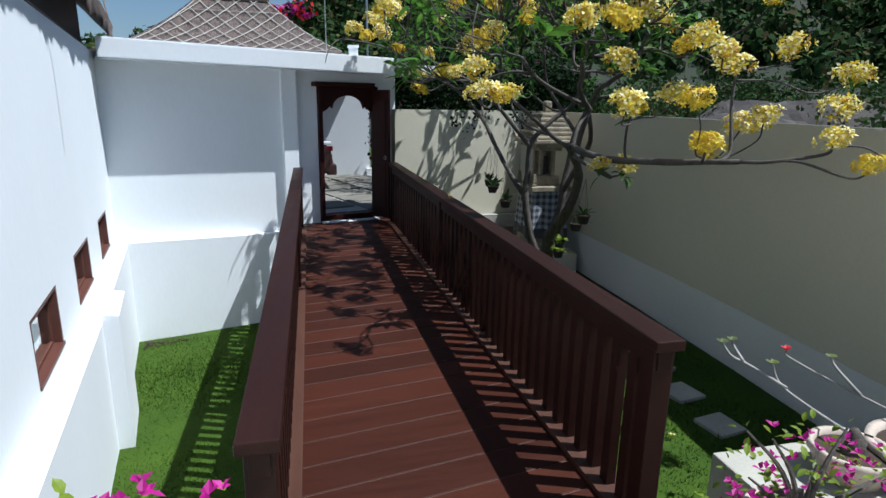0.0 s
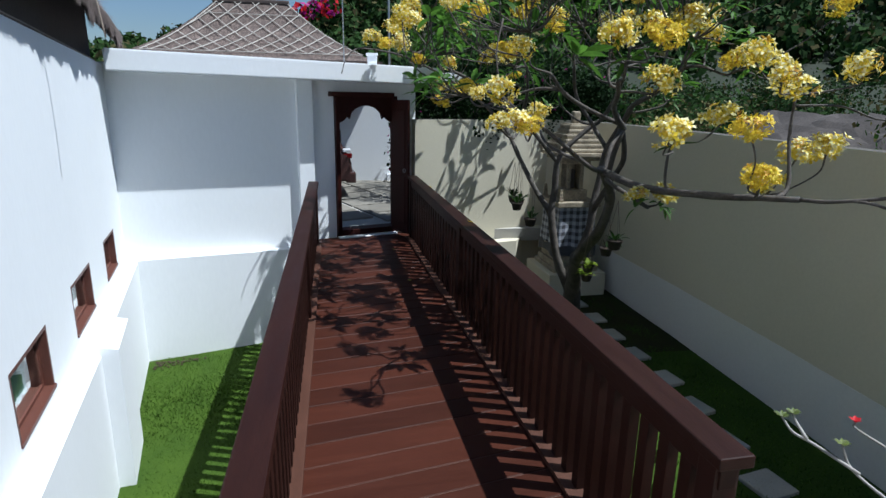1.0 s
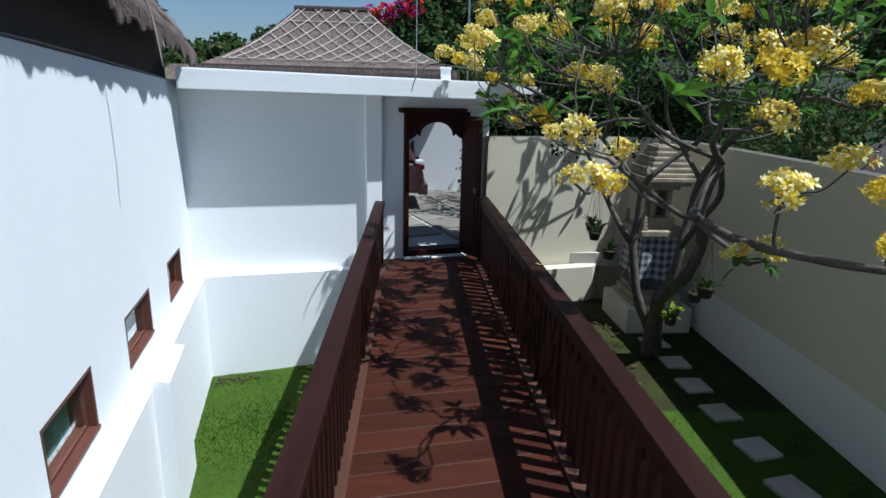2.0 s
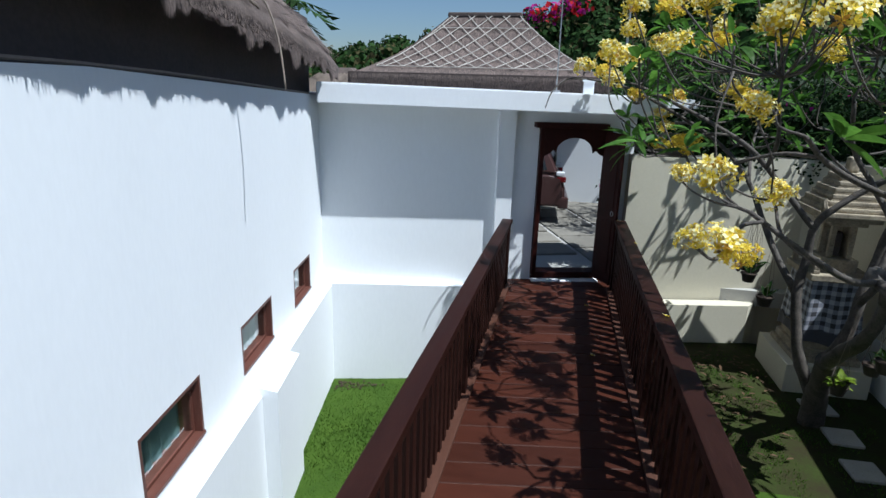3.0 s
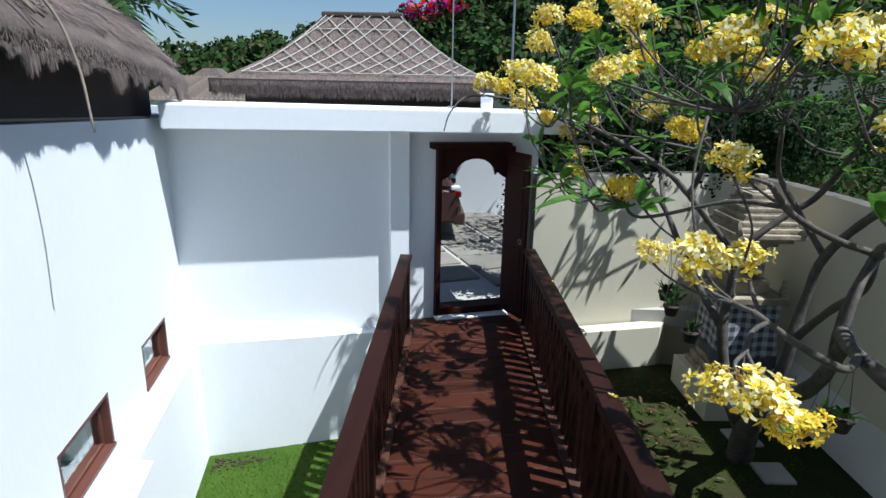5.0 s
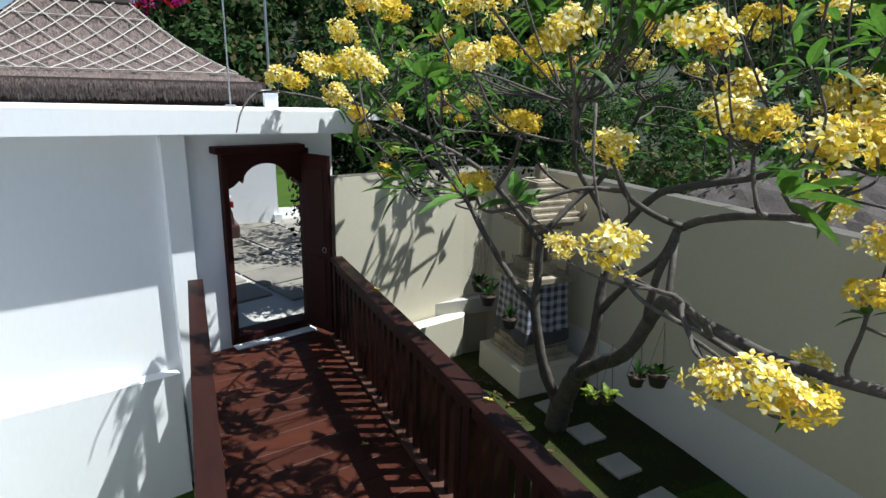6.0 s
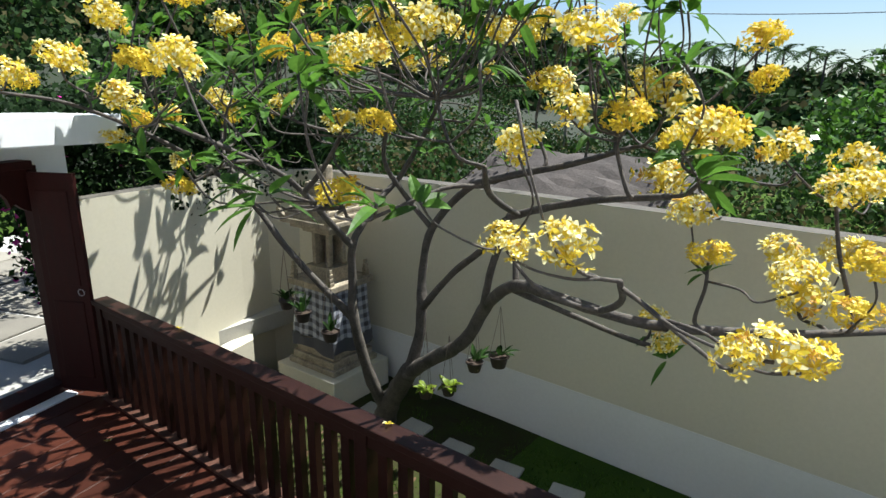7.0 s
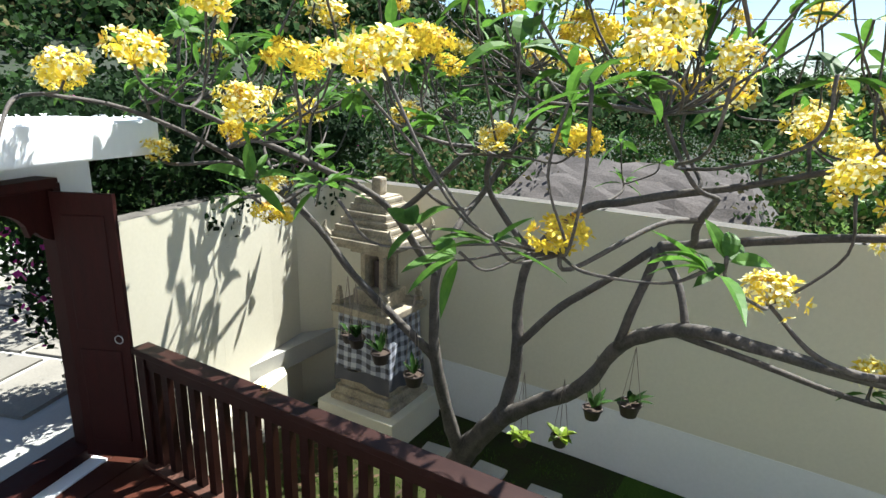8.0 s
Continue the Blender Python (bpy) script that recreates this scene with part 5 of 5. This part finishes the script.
def bougainvillea(at, blobs, seed, label, bracts=3, leaves=1, dens=900):
    rg = random.Random(seed)
    at = Vector(at)
    bush = holder("bougainvillea", at, label, "shrub")
    bm_ = bmesh.new()
    prof_ = [(0.13, 0.0), (0.15, 0.0), (0.20, 0.30), (0.215, 0.30), (0.215, 0.34), (0.185, 0.34)]
    rings = [[bm_.verts.new((math.cos(2 * math.pi * k / 24) * pr, math.sin(2 * math.pi * k / 24) * pr, pz)) for k in range(24)] for pr, pz in prof_]
    for a_, b_ in zip(rings[:-1], rings[1:]):
        for k in range(24):
            bm_.faces.new((a_[k], a_[(k + 1) % 24], b_[(k + 1) % 24], b_[k]))
    bm_.faces.new(rings[0][::-1])
    part("pot", bm_, BOWL, bush, "pale glazed pot")
    bm_ = bmesh.new()
    bmesh.ops.create_circle(bm_, cap_ends=True, segments=24, radius=0.19, matrix=Matrix.Translation((0, 0, 0.30)))
    part("soil", bm_, SOIL, bush)
    for (bx, by, bz), br in blobs:
        bm_ = bmesh.new()
        tube(bm_, [vec4((0, 0, 0.28), 0.014), vec4((bx * 0.4, by * 0.4, 0.28 + (bz - 0.28) * 0.6), 0.010), vec4((bx, by, bz), 0.005)], 5)
        part("stem", bm_, BARK, bush)
    verts_, faces_, idx_ = [], [], []
    bm_ = bmesh.new()
    bm_l = bmesh.new()
    for (bx, by, bz), br in blobs:
        for _ in range(int(dens * br * br)):
            d_ = rand_dir(rg, 0.25)
            c_ = Vector((bx, by, bz)) + d_ * br * rg.uniform(0.5, 1.05)
            if rg.random() < bracts / (bracts + leaves):
                n_ = (d_ + rand_dir(rg) * 0.5).normalized()
                s_ = n_.cross(Vector((0.2, 0.4, 0.9))).normalized()
                u_ = n_.cross(s_)
                sp = rg.random() * 6.28
                for k in range(3):
                    a_ = sp + k * 2.094
                    e_ = (s_ * math.cos(a_) + u_ * math.sin(a_))
                    leaf(bm_, c_, (e_ + n_ * 0.8), 0.036 * rg.uniform(0.8, 1.2), 0.026, 0.0, 0.4, 0, 2)
            else:
                leaf(bm_l, c_, d_ + rand_dir(rg) * 0.6, rg.uniform(0.035, 0.06), 0.028, 0.2, 0.2, 0, 3)
    tagged(part("bract_cloud", bm_, BOUGAIN, bush), "magenta papery bracts", kind="stuff")
    tagged(part("leaves", bm_l, LIME_LEAF, bush), "yellow-green leaves", kind="stuff")


bougainvillea((1.90, 2.95, -0.04), [((-0.20, 0.32, 1.00), 0.08), ((-0.08, 0.34, 1.03), 0.11), ((0.04, 0.36, 1.02), 0.11), ((0.17, 0.36, 0.98), 0.09), ((0.26, 0.36, 0.99), 0.09), ((-0.32, 0.30, 0.95), 0.08), ((0.0, 0.15, 0.75), 0.2)], 61, "magenta bougainvillea bush in a pot on the terrace", 4, 1, 1500)
bougainvillea((4.30, 3.70, -0.02), [((-0.16, 0.05, 0.69), 0.045), ((-0.2, 0.0, 0.42), 0.11), ((0.20, 0.05, 0.70), 0.05), ((0.2, 0.0, 0.40), 0.12), ((0.0, 0.02, 0.46), 0.13), ((-0.26, 0.08, 0.72), 0.05), ((0.08, 0.05, 0.54), 0.08), ((-0.34, 0.02, 0.40), 0.15), ((0.38, 0.05, 0.42), 0.15), ((-0.1, 0.2, 0.40), 0.14), ((0.30, 0.25, 0.45), 0.14), ((0.55, 0.1, 0.40), 0.12)], 62, "potted bougainvillea with magenta bracts and lime leaves", 1.0, 2.0, 1500)


def adenium(at, stems, seed, label, rad=0.3):
    rg = random.Random(seed)
    at = Vector(at)
    pl = holder("desert_rose", at, label, "potted plant")
    bm_ = bmesh.new()
    prof_ = [(0.6, 0.0), (0.75, 0.0), (1.0, 0.13), (1.08, 0.14), (1.08, 0.18), (0.95, 0.18), (0.9, 0.14)]
    rings = [[bm_.verts.new((math.cos(2 * math.pi * k / 32) * pr * rad * (1 + 0.03 * math.sin(k * 1.57)), math.sin(2 * math.pi * k / 32) * pr * rad, pz)) for k in range(32)] for pr, pz in prof_]
    for a_, b_ in zip(rings[:-1], rings[1:]):
        for k in range(32):
            bm_.faces.new((a_[k], a_[(k + 1) % 32], b_[(k + 1) % 32], b_[k]))
    bm_.faces.new(rings[0][::-1])
    part("bowl", bm_, BOWL, pl, "scalloped beige bowl", True)
    bm_ = bmesh.new()
    bmesh.ops.create_circle(bm_, cap_ends=True, segments=32, radius=rad * 0.94, matrix=Matrix.Translation((0, 0, 0.145)))
    part("soil", bm_, SOIL, pl)
    bm_ = bmesh.new()
    tube(bm_, [vec4((0, 0, 0.1), 0.07), vec4((0.01, 0.0, 0.2), 0.05), vec4((0.0, 0.02, 0.28), 0.022)], 10, 0.3)
    part("caudex", bm_, BARK, pl, smooth=True)
    for path, tip in stems:
        bm_ = bmesh.new()
        pts = [Vector(p) - at for p in path]
        tube(bm_, [vec4(p, 0.010 * (1 - 0.13 * i)) for i, p in enumerate(pts)], 7, 0.1)
        part("stem", bm_, ADENIUM, pl, smooth=True)
        bm_ = bmesh.new()
        for k in range(9 if tip == "leaf" else 5):
            a_ = k * 2.4
            d_ = Vector((math.cos(a_), math.sin(a_), 0.5 if tip == "leaf" else 0.9))
            leaf(bm_, pts[-1], d_, 0.05, 0.018 if tip == "leaf" else 0.03, 0.1, 0.3, 0, 3)
        part("leaf_tuft" if tip == "leaf" else "flower", bm_, BUSH_LEAF2 if tip == "leaf" else RED_PETAL, pl)


ADENIUM = material("grey_stem", (0.36, 0.34, 0.32), 0.7, 0.15, 10, 60, 0.2)
BUSH_LEAF2 = thin_material("olive_leaf", (0.16, 0.20, 0.05), (0.08, 0.11, 0.03), 0.35, 0.5, 0.3)
adenium((5.22, 4.28, -0.02), [
    ([(5.22, 4.30, 0.22), (5.20, 4.55, 0.24), (5.15, 4.75, 0.30), (5.11, 4.80, 0.42)], "leaf"),
    ([(5.17, 4.72, 0.29), (5.02, 4.88, 0.38), (4.94, 4.95, 0.42), (4.90, 5.00, 0.49)], "leaf"),
    ([(4.99, 4.90, 0.40), (4.98, 4.98, 0.46), (4.97, 5.0, 0.50)], "leaf"),
], 71, "desert rose with bare grey stems in a beige bowl", 0.2)
adenium((5.66, 4.15, -0.02), [
    ([(5.66, 4.17, 0.22), (5.68, 4.45, 0.22), (5.62, 4.85, 0.24), (5.48, 5.05, 0.32), (5.45, 5.05, 0.37)], "flower"),
    ([(5.66, 4.65, 0.23), (5.66, 4.85, 0.32), (5.66, 4.9, 0.37)], "leaf"),
    ([(5.67, 4.2, 0.22), (5.62, 4.05, 0.36), (5.70, 4.1, 0.45)], "flower"),
    ([(5.67, 4.2, 0.22), (5.80, 4.3, 0.32), (5.86, 4.3, 0.42)], "flower"),
    ([(5.66, 4.16, 0.22), (5.52, 4.08, 0.30), (5.56, 4.1, 0.4)], "leaf"),
], 72, "desert rose with twisted grey stems and red flowers", 0.32)

# ---- hedges and woods beyond the walls ----
rng = random.Random(91)
hedge = holder("hedge", (5.2, 12.9, -1.3), "dark green leafy hedge behind the garden wall", "hedge")
blobs = []
for k in range(14):
    t = k / 13
    x = 3.85 + 3.4 * t
    y = 12.55 + 0.25 * math.sin(k)
    for z in (1.7, 2.15, 2.5):
        blobs.append(((x - 5.2, y - 12.9 + rng.uniform(-0.1, 0.2), z + 1.3 + rng.uniform(-0.1, 0.12) - (0.1 if z > 2.4 and x > 5 else 0)), rng.uniform(0.32, 0.42)))
for k in range(7):
    blobs.append(((3.5 + 0.09 * k - 5.2, 12.45 + 0.14 * k - 12.9, 3.25 + rng.uniform(0, 0.45)), rng.uniform(0.26, 0.34)))
cloud_object("foliage", leaf_cloud(rng, blobs, 2300, 0.065, 250), [SHADED_LEAF] * 249 + [BOUGAIN], hedge)
for k in range(5):
    bm = bmesh.new()
    x = -1.1 + 0.6 * k
    tube(bm, [vec4((x, -0.2, 0), 0.05), vec4((x + 0.05, -0.2, 1.8), 0.03), vec4((x, -0.15, 3.2), 0.012)], 6)
    part("stem", bm, BARK, hedge)
hedge_e = holder("shrubbery", (8.2, 8.0, -1.3), "dry brown and green shrubs beyond the garden wall", "hedge")
blobs = []
for k in range(34):
    y = 12.2 - 0.45 * k
    x = 7.5 + rng.uniform(-0.1, 1.2)
    if 7.7 < y < 10.8:
        continue
    blobs.append(((x - 8.2, y - 8.0, 2.95 + rng.uniform(-0.3, 0.3)), rng.uniform(0.5, 0.75)))
cloud_object("foliage", leaf_cloud(rng, blobs, 640, 0.072, 5), [BUSH_LEAF, DRY_LEAF, BUSH_LEAF, FAR_LEAF, DRY_LEAF], hedge_e)
for k in range(6):
    bm = bmesh.new()
    y = 3.5 - 1.9 * k
    tube(bm, [vec4((0, y, 0), 0.06), vec4((0.1, y, 1.6), 0.04), vec4((-0.1, y + 0.1, 2.9), 0.015)], 6)
    part("stem", bm, BARK, hedge_e)


thicket = holder("thicket", (6.4, 15.8, -1.3), "dense dark shrubs behind the hedge", "hedge")
blobs = []
for k in range(36):
    blobs.append(((rng.uniform(-2.0, 2.2), rng.uniform(-1.2, 1.2), rng.uniform(2.0, 5.2)), rng.uniform(0.55, 0.8)))
tagged(cloud_object("foliage", leaf_cloud(rng, blobs, 420, 0.10, 4), [SHADED_LEAF, FAR_LEAF, SHADED_LEAF, BUSH_LEAF], thicket), kind="stuff")
for k in range(5):
    bm = bmesh.new()
    x = -1.4 + 0.75 * k
    tube(bm, [vec4((x, 0, 0), 0.06), vec4((x + 0.1, 0.1, 1.6), 0.04), vec4((x, 0.2, 3.4), 0.015)], 6)
    part("stem", bm, BARK, thicket)

# thatched shed roof just beyond the long wall
shed = holder("thatched_shed", (9.0, 9.3, -1.3), "low grey thatched shed behind the garden wall", "house")
bm = bmesh.new()
NX, NY = 10, 14
for side in (-1, 1):
    grid = {}
    for i in range(NX + 1):
        for j in range(NY + 1):
            u = i / NX
            hip = 0.35 * u
            y = -1.6 + hip + (3.2 - 2 * hip) * j / NY
            q = Vector((side * 0.95 * (1 - u), y, 2.72 + 0.62 * u))
            grid[i, j] = bm.verts.new(q + Vector((0, 0, 0.05 * noise.noise(q * 3) + 0.03 * noise.noise(q * 9))))
    for i in range(NX):
        for j in range(NY):
            bm.faces.new((grid[i, j], grid[i + 1, j], grid[i + 1, j + 1], grid[i, j + 1]))
    for j in range(NY):
        a, b = grid[0, j], grid[0, j + 1]
        c, d = bm.verts.new(a.co + Vector((-side * 0.08, 0, -0.16))), bm.verts.new(b.co + Vector((-side * 0.08, 0, -0.16)))
        bm.faces.new((a, b, d, c))
for y in (-1.6, 1.6):
    bm.faces.new([bm.verts.new(q) for q in ((-0.95, y, 2.72), (0.95, y, 2.72), (0, y * 0.78, 3.34))])
part("thatch", bm, OLD_THATCH, shed)
part("wall", one_box((-0.75, -1.0, 0), (0.75, 1.0, 2.76), 0.0), CREAM, shed)


def polar(az, r, z=0.0):
    a = radians(az)
    return Vector((3.0 + r * math.sin(a), 8.0 + r * math.cos(a), z))


def ridge_height(az):
    """Height of the wooded ridge in degrees over the eye."""
    pts = [(-60, 2.0), (-32, 2.5), (-24, 2.8), (-18, 4.3), (-12, 4.6), (-8, 5.0), (-4, 7.2), (2, 9.5), (15, 11.5), (30, 11.5), (45, 10.5), (56, 9.6), (63, 6.3), (68, 3.6), (75, 2.2), (90, 1.8), (125, 1.5)]
    for (a, ha), (b, hb) in zip(pts[:-1], pts[1:]):
        if a <= az <= b:
            return ha + (hb - ha) * (az - a) / (b - a)
    return 2.0


bm = bmesh.new()
prev = None
for k in range(94):
    az = -60 + 2 * k
    top_z = 2.9 + 85 * math.tan(radians(ridge_height(az))) - 2.2
    row = [bm.verts.new(polar(az, r, z)) for r, z in ((26 if az > 12 else 36, -1.6), (60, -1.3 + (top_z + 1.3) * 0.42), (85, top_z), (125, top_z * 0.8))]
    if prev:
        for j in range(3):
            bm.faces.new((prev[j], prev[j + 1], row[j + 1], row[j]))
    prev = row
hill = mesh_object("hill", bm, WOODS, smooth=True)
tagged(hill, "wooded hillside behind the compound", "hill", kind="structure")
rng = random.Random(17)
blobs = []
for k in range(620):
    az = rng.uniform(-42, 100)
    f = rng.random()
    r = 46 + 40 * f
    hz = 2.9 + 85 * math.tan(radians(ridge_height(az))) - 2.2
    ground_z = -1.5 + (hz + 1.5) * min(1, max(0.0, (r - 42) / 43)) ** 0.9
    blobs.append((tuple(polar(az, r, ground_z + rng.uniform(0.4, 1.5))), rng.uniform(1.4, 2.9)))
woods = cloud_object("woods", leaf_cloud(rng, blobs, 48, 0.75, 6), [FAR_LEAF, FAR_LEAF, BUSH_LEAF, FAR_LEAF, FAR_LEAF, DRY_LEAF])
tagged(woods, "dense green trees covering the far hillside", "trees", kind="stuff")
blobs = []
while len(blobs) < 230:
    az, r = rng.uniform(8, 112), rng.uniform(9, 36)
    p = polar(az, r)
    if (p.x < 7.8 and p.y < 27) or (p.x < 9.0 and p.y < 13):
        continue
    if az > 60:
        blobs.append((tuple(polar(az, r, rng.uniform(-0.7, 0.4) + 0.03 * (r - 9))), rng.uniform(0.8, 1.3)))
    else:
        blobs.append((tuple(polar(az, r, rng.uniform(-0.2, 1.3) + 0.075 * (r - 9))), rng.uniform(0.8, 1.5)))
near_woods = cloud_object("shrub_woods", leaf_cloud(rng, blobs, 330, 0.15, 6), [FAR_LEAF, BUSH_LEAF, FAR_LEAF, BUSH_LEAF, DRY_LEAF, FAR_LEAF])
tagged(near_woods, "dark green shrubs and young trees beyond the wall", "trees", kind="stuff")
blobs = [(tuple(polar(az, 60, 2.9 + 60 * math.tan(radians(el)))), 1.3) for az, el in ((-3.5, 6.9), (-2.0, 7.3), (-0.8, 7.5), (-5.0, 6.6))]
red_trees = cloud_object("flowering_trees", leaf_cloud(rng, blobs, 60, 0.5, 3), [BOUGAIN, RED_PETAL, FAR_LEAF])
tagged(red_trees, "far crimson bougainvillea on the hillside", "trees", kind="stuff")


def palm(at, height, crown, seed, label, fronds=16):
    rg = random.Random(seed)
    pm = holder("coconut_palm", at, label, "palm tree", "coconut palms")
    bm_ = bmesh.new()
    lean = rg.uniform(-0.05, 0.05) * height
    tube(bm_, [vec4((0, 0, 0), 0.2), vec4((lean * 0.3, 0, height * 0.5), 0.14), vec4((lean, 0, height), 0.1)], 7)
    part("trunk", bm_, BARK, pm)
    bm_ = bmesh.new()
    for k in range(fronds):
        a_ = 2 * math.pi * k / fronds + rg.uniform(-0.15, 0.15)
        el = rg.uniform(-0.3, 0.95)
        d_ = Vector((math.cos(a_) * math.cos(el), math.sin(a_) * math.cos(el), math.sin(el)))
        L_ = crown * rg.uniform(0.8, 1.15)
        side = d_.cross(Vector((0, 0, 1))).normalized()
        o_ = Vector((lean, 0, height))
        steps = 9
        for j in range(1, steps + 1):
            t_ = j / steps
            c_ = o_ + d_ * L_ * t_ - Vector((0, 0, 1)) * 0.62 * L_ * t_ * t_
            t2 = (j - 1) / steps
            c0_ = o_ + d_ * L_ * t2 - Vector((0, 0, 1)) * 0.62 * L_ * t2 * t2
            for sg in (-1, 1):
                w_ = 0.26 * L_ * math.sin(math.pi * min(1, 0.15 + 0.8 * t_))
                tip_ = c_ + side * sg * w_ + Vector((0, 0, -0.55 * w_)) + d_ * 0.12 * L_
                bm_.faces.new([bm_.verts.new(q) for q in (c0_, c_, tip_)])
    part("crown", bm_, FAR_LEAF, pm)


rng = random.Random(23)
palm(Vector((-8.6, 25.0, -1.3)), 6.7, 2.5, 11, "tall coconut palm behind the villa roof", 18)
for k in range(17):
    az = 69 + 1.35 * k + rng.uniform(-0.5, 0.5)
    r = rng.uniform(72, 88)
    el = rng.uniform(3.0, 4.5) if k < 13 else rng.uniform(2.5, 3.4)
    z = 2.9 + r * math.tan(radians(el))
    palm(polar(az, r, 0.5), z - 0.5, 2.6, 100 + k, "far coconut palm on the skyline", 12)

# feathery tree beyond the long wall
rng = random.Random(29)
FT = Vector((15.8, 5.5, -1.3))
side_tree = holder("feathery_tree", FT, "bright green feathery tree beyond the garden wall", "tree")
bm = bmesh.new()
tube(bm, [vec4((0, 0, 0), 0.16), vec4((0.1, 0.1, 2.0), 0.11), vec4((0.0, 0.2, 4.6), 0.03)], 8, 0.2)
part("trunk", bm, BARK, side_tree)
blobs = []
for k in range(26):
    d = rand_dir(rng)
    blobs.append(((d.x * 1.9, d.y * 1.9, 3.4 + d.z * 1.6), rng.uniform(0.45, 0.8)))
cloud_object("crown", leaf_cloud(rng, blobs, 420, 0.15, 2), [LEAF, PLUM_LEAF], side_tree)

# overhead cable far to the east
bm = bmesh.new()
a, b = polar(66, 30, 6.95), polar(110, 34, 6.5)
tube(bm, [vec4(a.lerp(b, k / 8) - Vector((0, 0, 0.5 * math.sin(math.pi * k / 8))), 0.02) for k in range(9)], 4)
cable = mesh_object("overhead_cable", bm, RUBBER)
tagged(cable, "black overhead cable against the sky", "cable")
for q in (a, b):
    bm = bmesh.new()
    tube(bm, [vec4((q.x, q.y, -1.4), 0.09), vec4((q.x, q.y, 7.1), 0.07)], 6)
    tagged(mesh_object("utility_pole", bm, STICK), "grey utility pole carrying a cable", "pole")

# bare soil under the wall corner
rng = random.Random(31)
bm = bmesh.new()
for _ in range(80):
    t = rng.random() ** 1.5
    x, y = 0.0 + 0.62 * t + rng.gauss(0, 0.02), 10.40 + 0.16 * t + rng.gauss(0, 0.07 * (1.2 - t))
    r = rng.uniform(0.006, 0.018)
    bmesh.ops.create_icosphere(bm, subdivisions=1, radius=r, matrix=Matrix.Translation((x, y, LAWN_L + 0.012 + r * 0.2)) @ Matrix.Diagonal((1.3, 1.0, 0.5, 1)))
soil = mesh_object("soil_patch", bm, SOIL)
tagged(soil, "crumbs of bare brown soil at the foot of the wall", "soil", kind="stuff")

# ---- grass blades ----
rng = random.Random(55)
verts, faces, idx = [], [], []
for x0, x1, y0, y1, z, n in ((-0.1, 2.2, 5.3, 10.9, LAWN_L, 26000), (3.7, 6.6, 3.0, 11.9, LAWN_R, 34000)):
    for _ in range(n):
        x, y = rng.uniform(x0, x1), rng.uniform(y0, y1)
        g = 0.7 + 0.6 * noise.noise((x * 3, y * 3, 0))
        if g < (0.08 if z == LAWN_L else 0.70 if y > 8.4 else 0.25):
            continue
        zz = z + 0.02 * noise.noise((x * 0.8, y * 0.8, 0)) - 0.012
        a = rng.random() * 6.28
        w = rng.uniform(0.004, 0.008)
        hgt = rng.uniform(0.025, 0.055) * (0.6 + 0.4 * g)
        k = len(verts)
        dx, dy = math.cos(a) * w, math.sin(a) * w
        lx, ly = rng.gauss(0, 0.022), rng.gauss(0, 0.022)
        verts += [Vector((x - dx, y - dy, zz)), Vector((x + dx, y + dy, zz)), Vector((x + lx, y + ly, zz + hgt))]
        faces.append((k, k + 1, k + 2))
        idx.append(0)
BLADE = thin_material("grass_blade", (0.074, 0.136, 0.016), (0.030, 0.066, 0.009), 0.35, 0.7, 0.45, 2, 0.1)
blades = cloud_object("grass_blades", (verts, faces, idx), [BLADE])
tagged(blades, "short uneven green grass blades of the lawn", "grass", kind="stuff")
# leaf litter under the plumeria
rng = random.Random(66)
bm = bmesh.new()
for _ in range(230):
    x, y = rng.gauss(4.9, 0.6), rng.gauss(10.6, 0.8)
    if not (4.0 < x < 5.6 and 8.6 < y < 11.6):
        continue
    a = rng.random() * 6.28
    leaf(bm, (x, y, LAWN_R + 0.035 + rng.uniform(0, 0.02)), (math.cos(a), math.sin(a), rng.uniform(-0.1, 0.25)), rng.uniform(0.06, 0.14), rng.uniform(0.02, 0.04), 0.1, 0.3, 0, 3)
LITTER = thin_material("fallen_leaf", (0.10, 0.06, 0.03), (0.045, 0.025, 0.014), 0.15, 0.8, 0.5)
tagged(mesh_object("leaf_litter", bm, LITTER), "dry brown leaves fallen on the lawn", "leaves", kind="stuff")
# fallen blossoms on the deck and lawn
for k, (x, y, z) in enumerate([(3.35, 9.15, 0.012), (3.30, 10.6, 0.012), (3.78, 7.9, CAP_R + 0.012), (4.6, 8.3, LAWN_R + 0.05), (5.3, 5.9, LAWN_R + 0.05), (3.75, 10.1, CAP_R + 0.012)]):
    bm = bmesh.new()
    flower(bm, Vector((0, 0, 0)), Vector((0.2, 0.1, 1)), 0.035)
    me = bpy.data.meshes.new("fallen_blossom")
    bm.to_mesh(me)
    bm.free()
    for m in (PETAL, PETAL_TIP, PETAL_OLD):
        me.materials.append(m)
    fb = new("fallen_blossom", me)
    fb.location = (x, y, z - 0.004)
    tagged(fb, "pale yellow plumeria blossom fallen from the tree", "flower", "fallen blossoms")
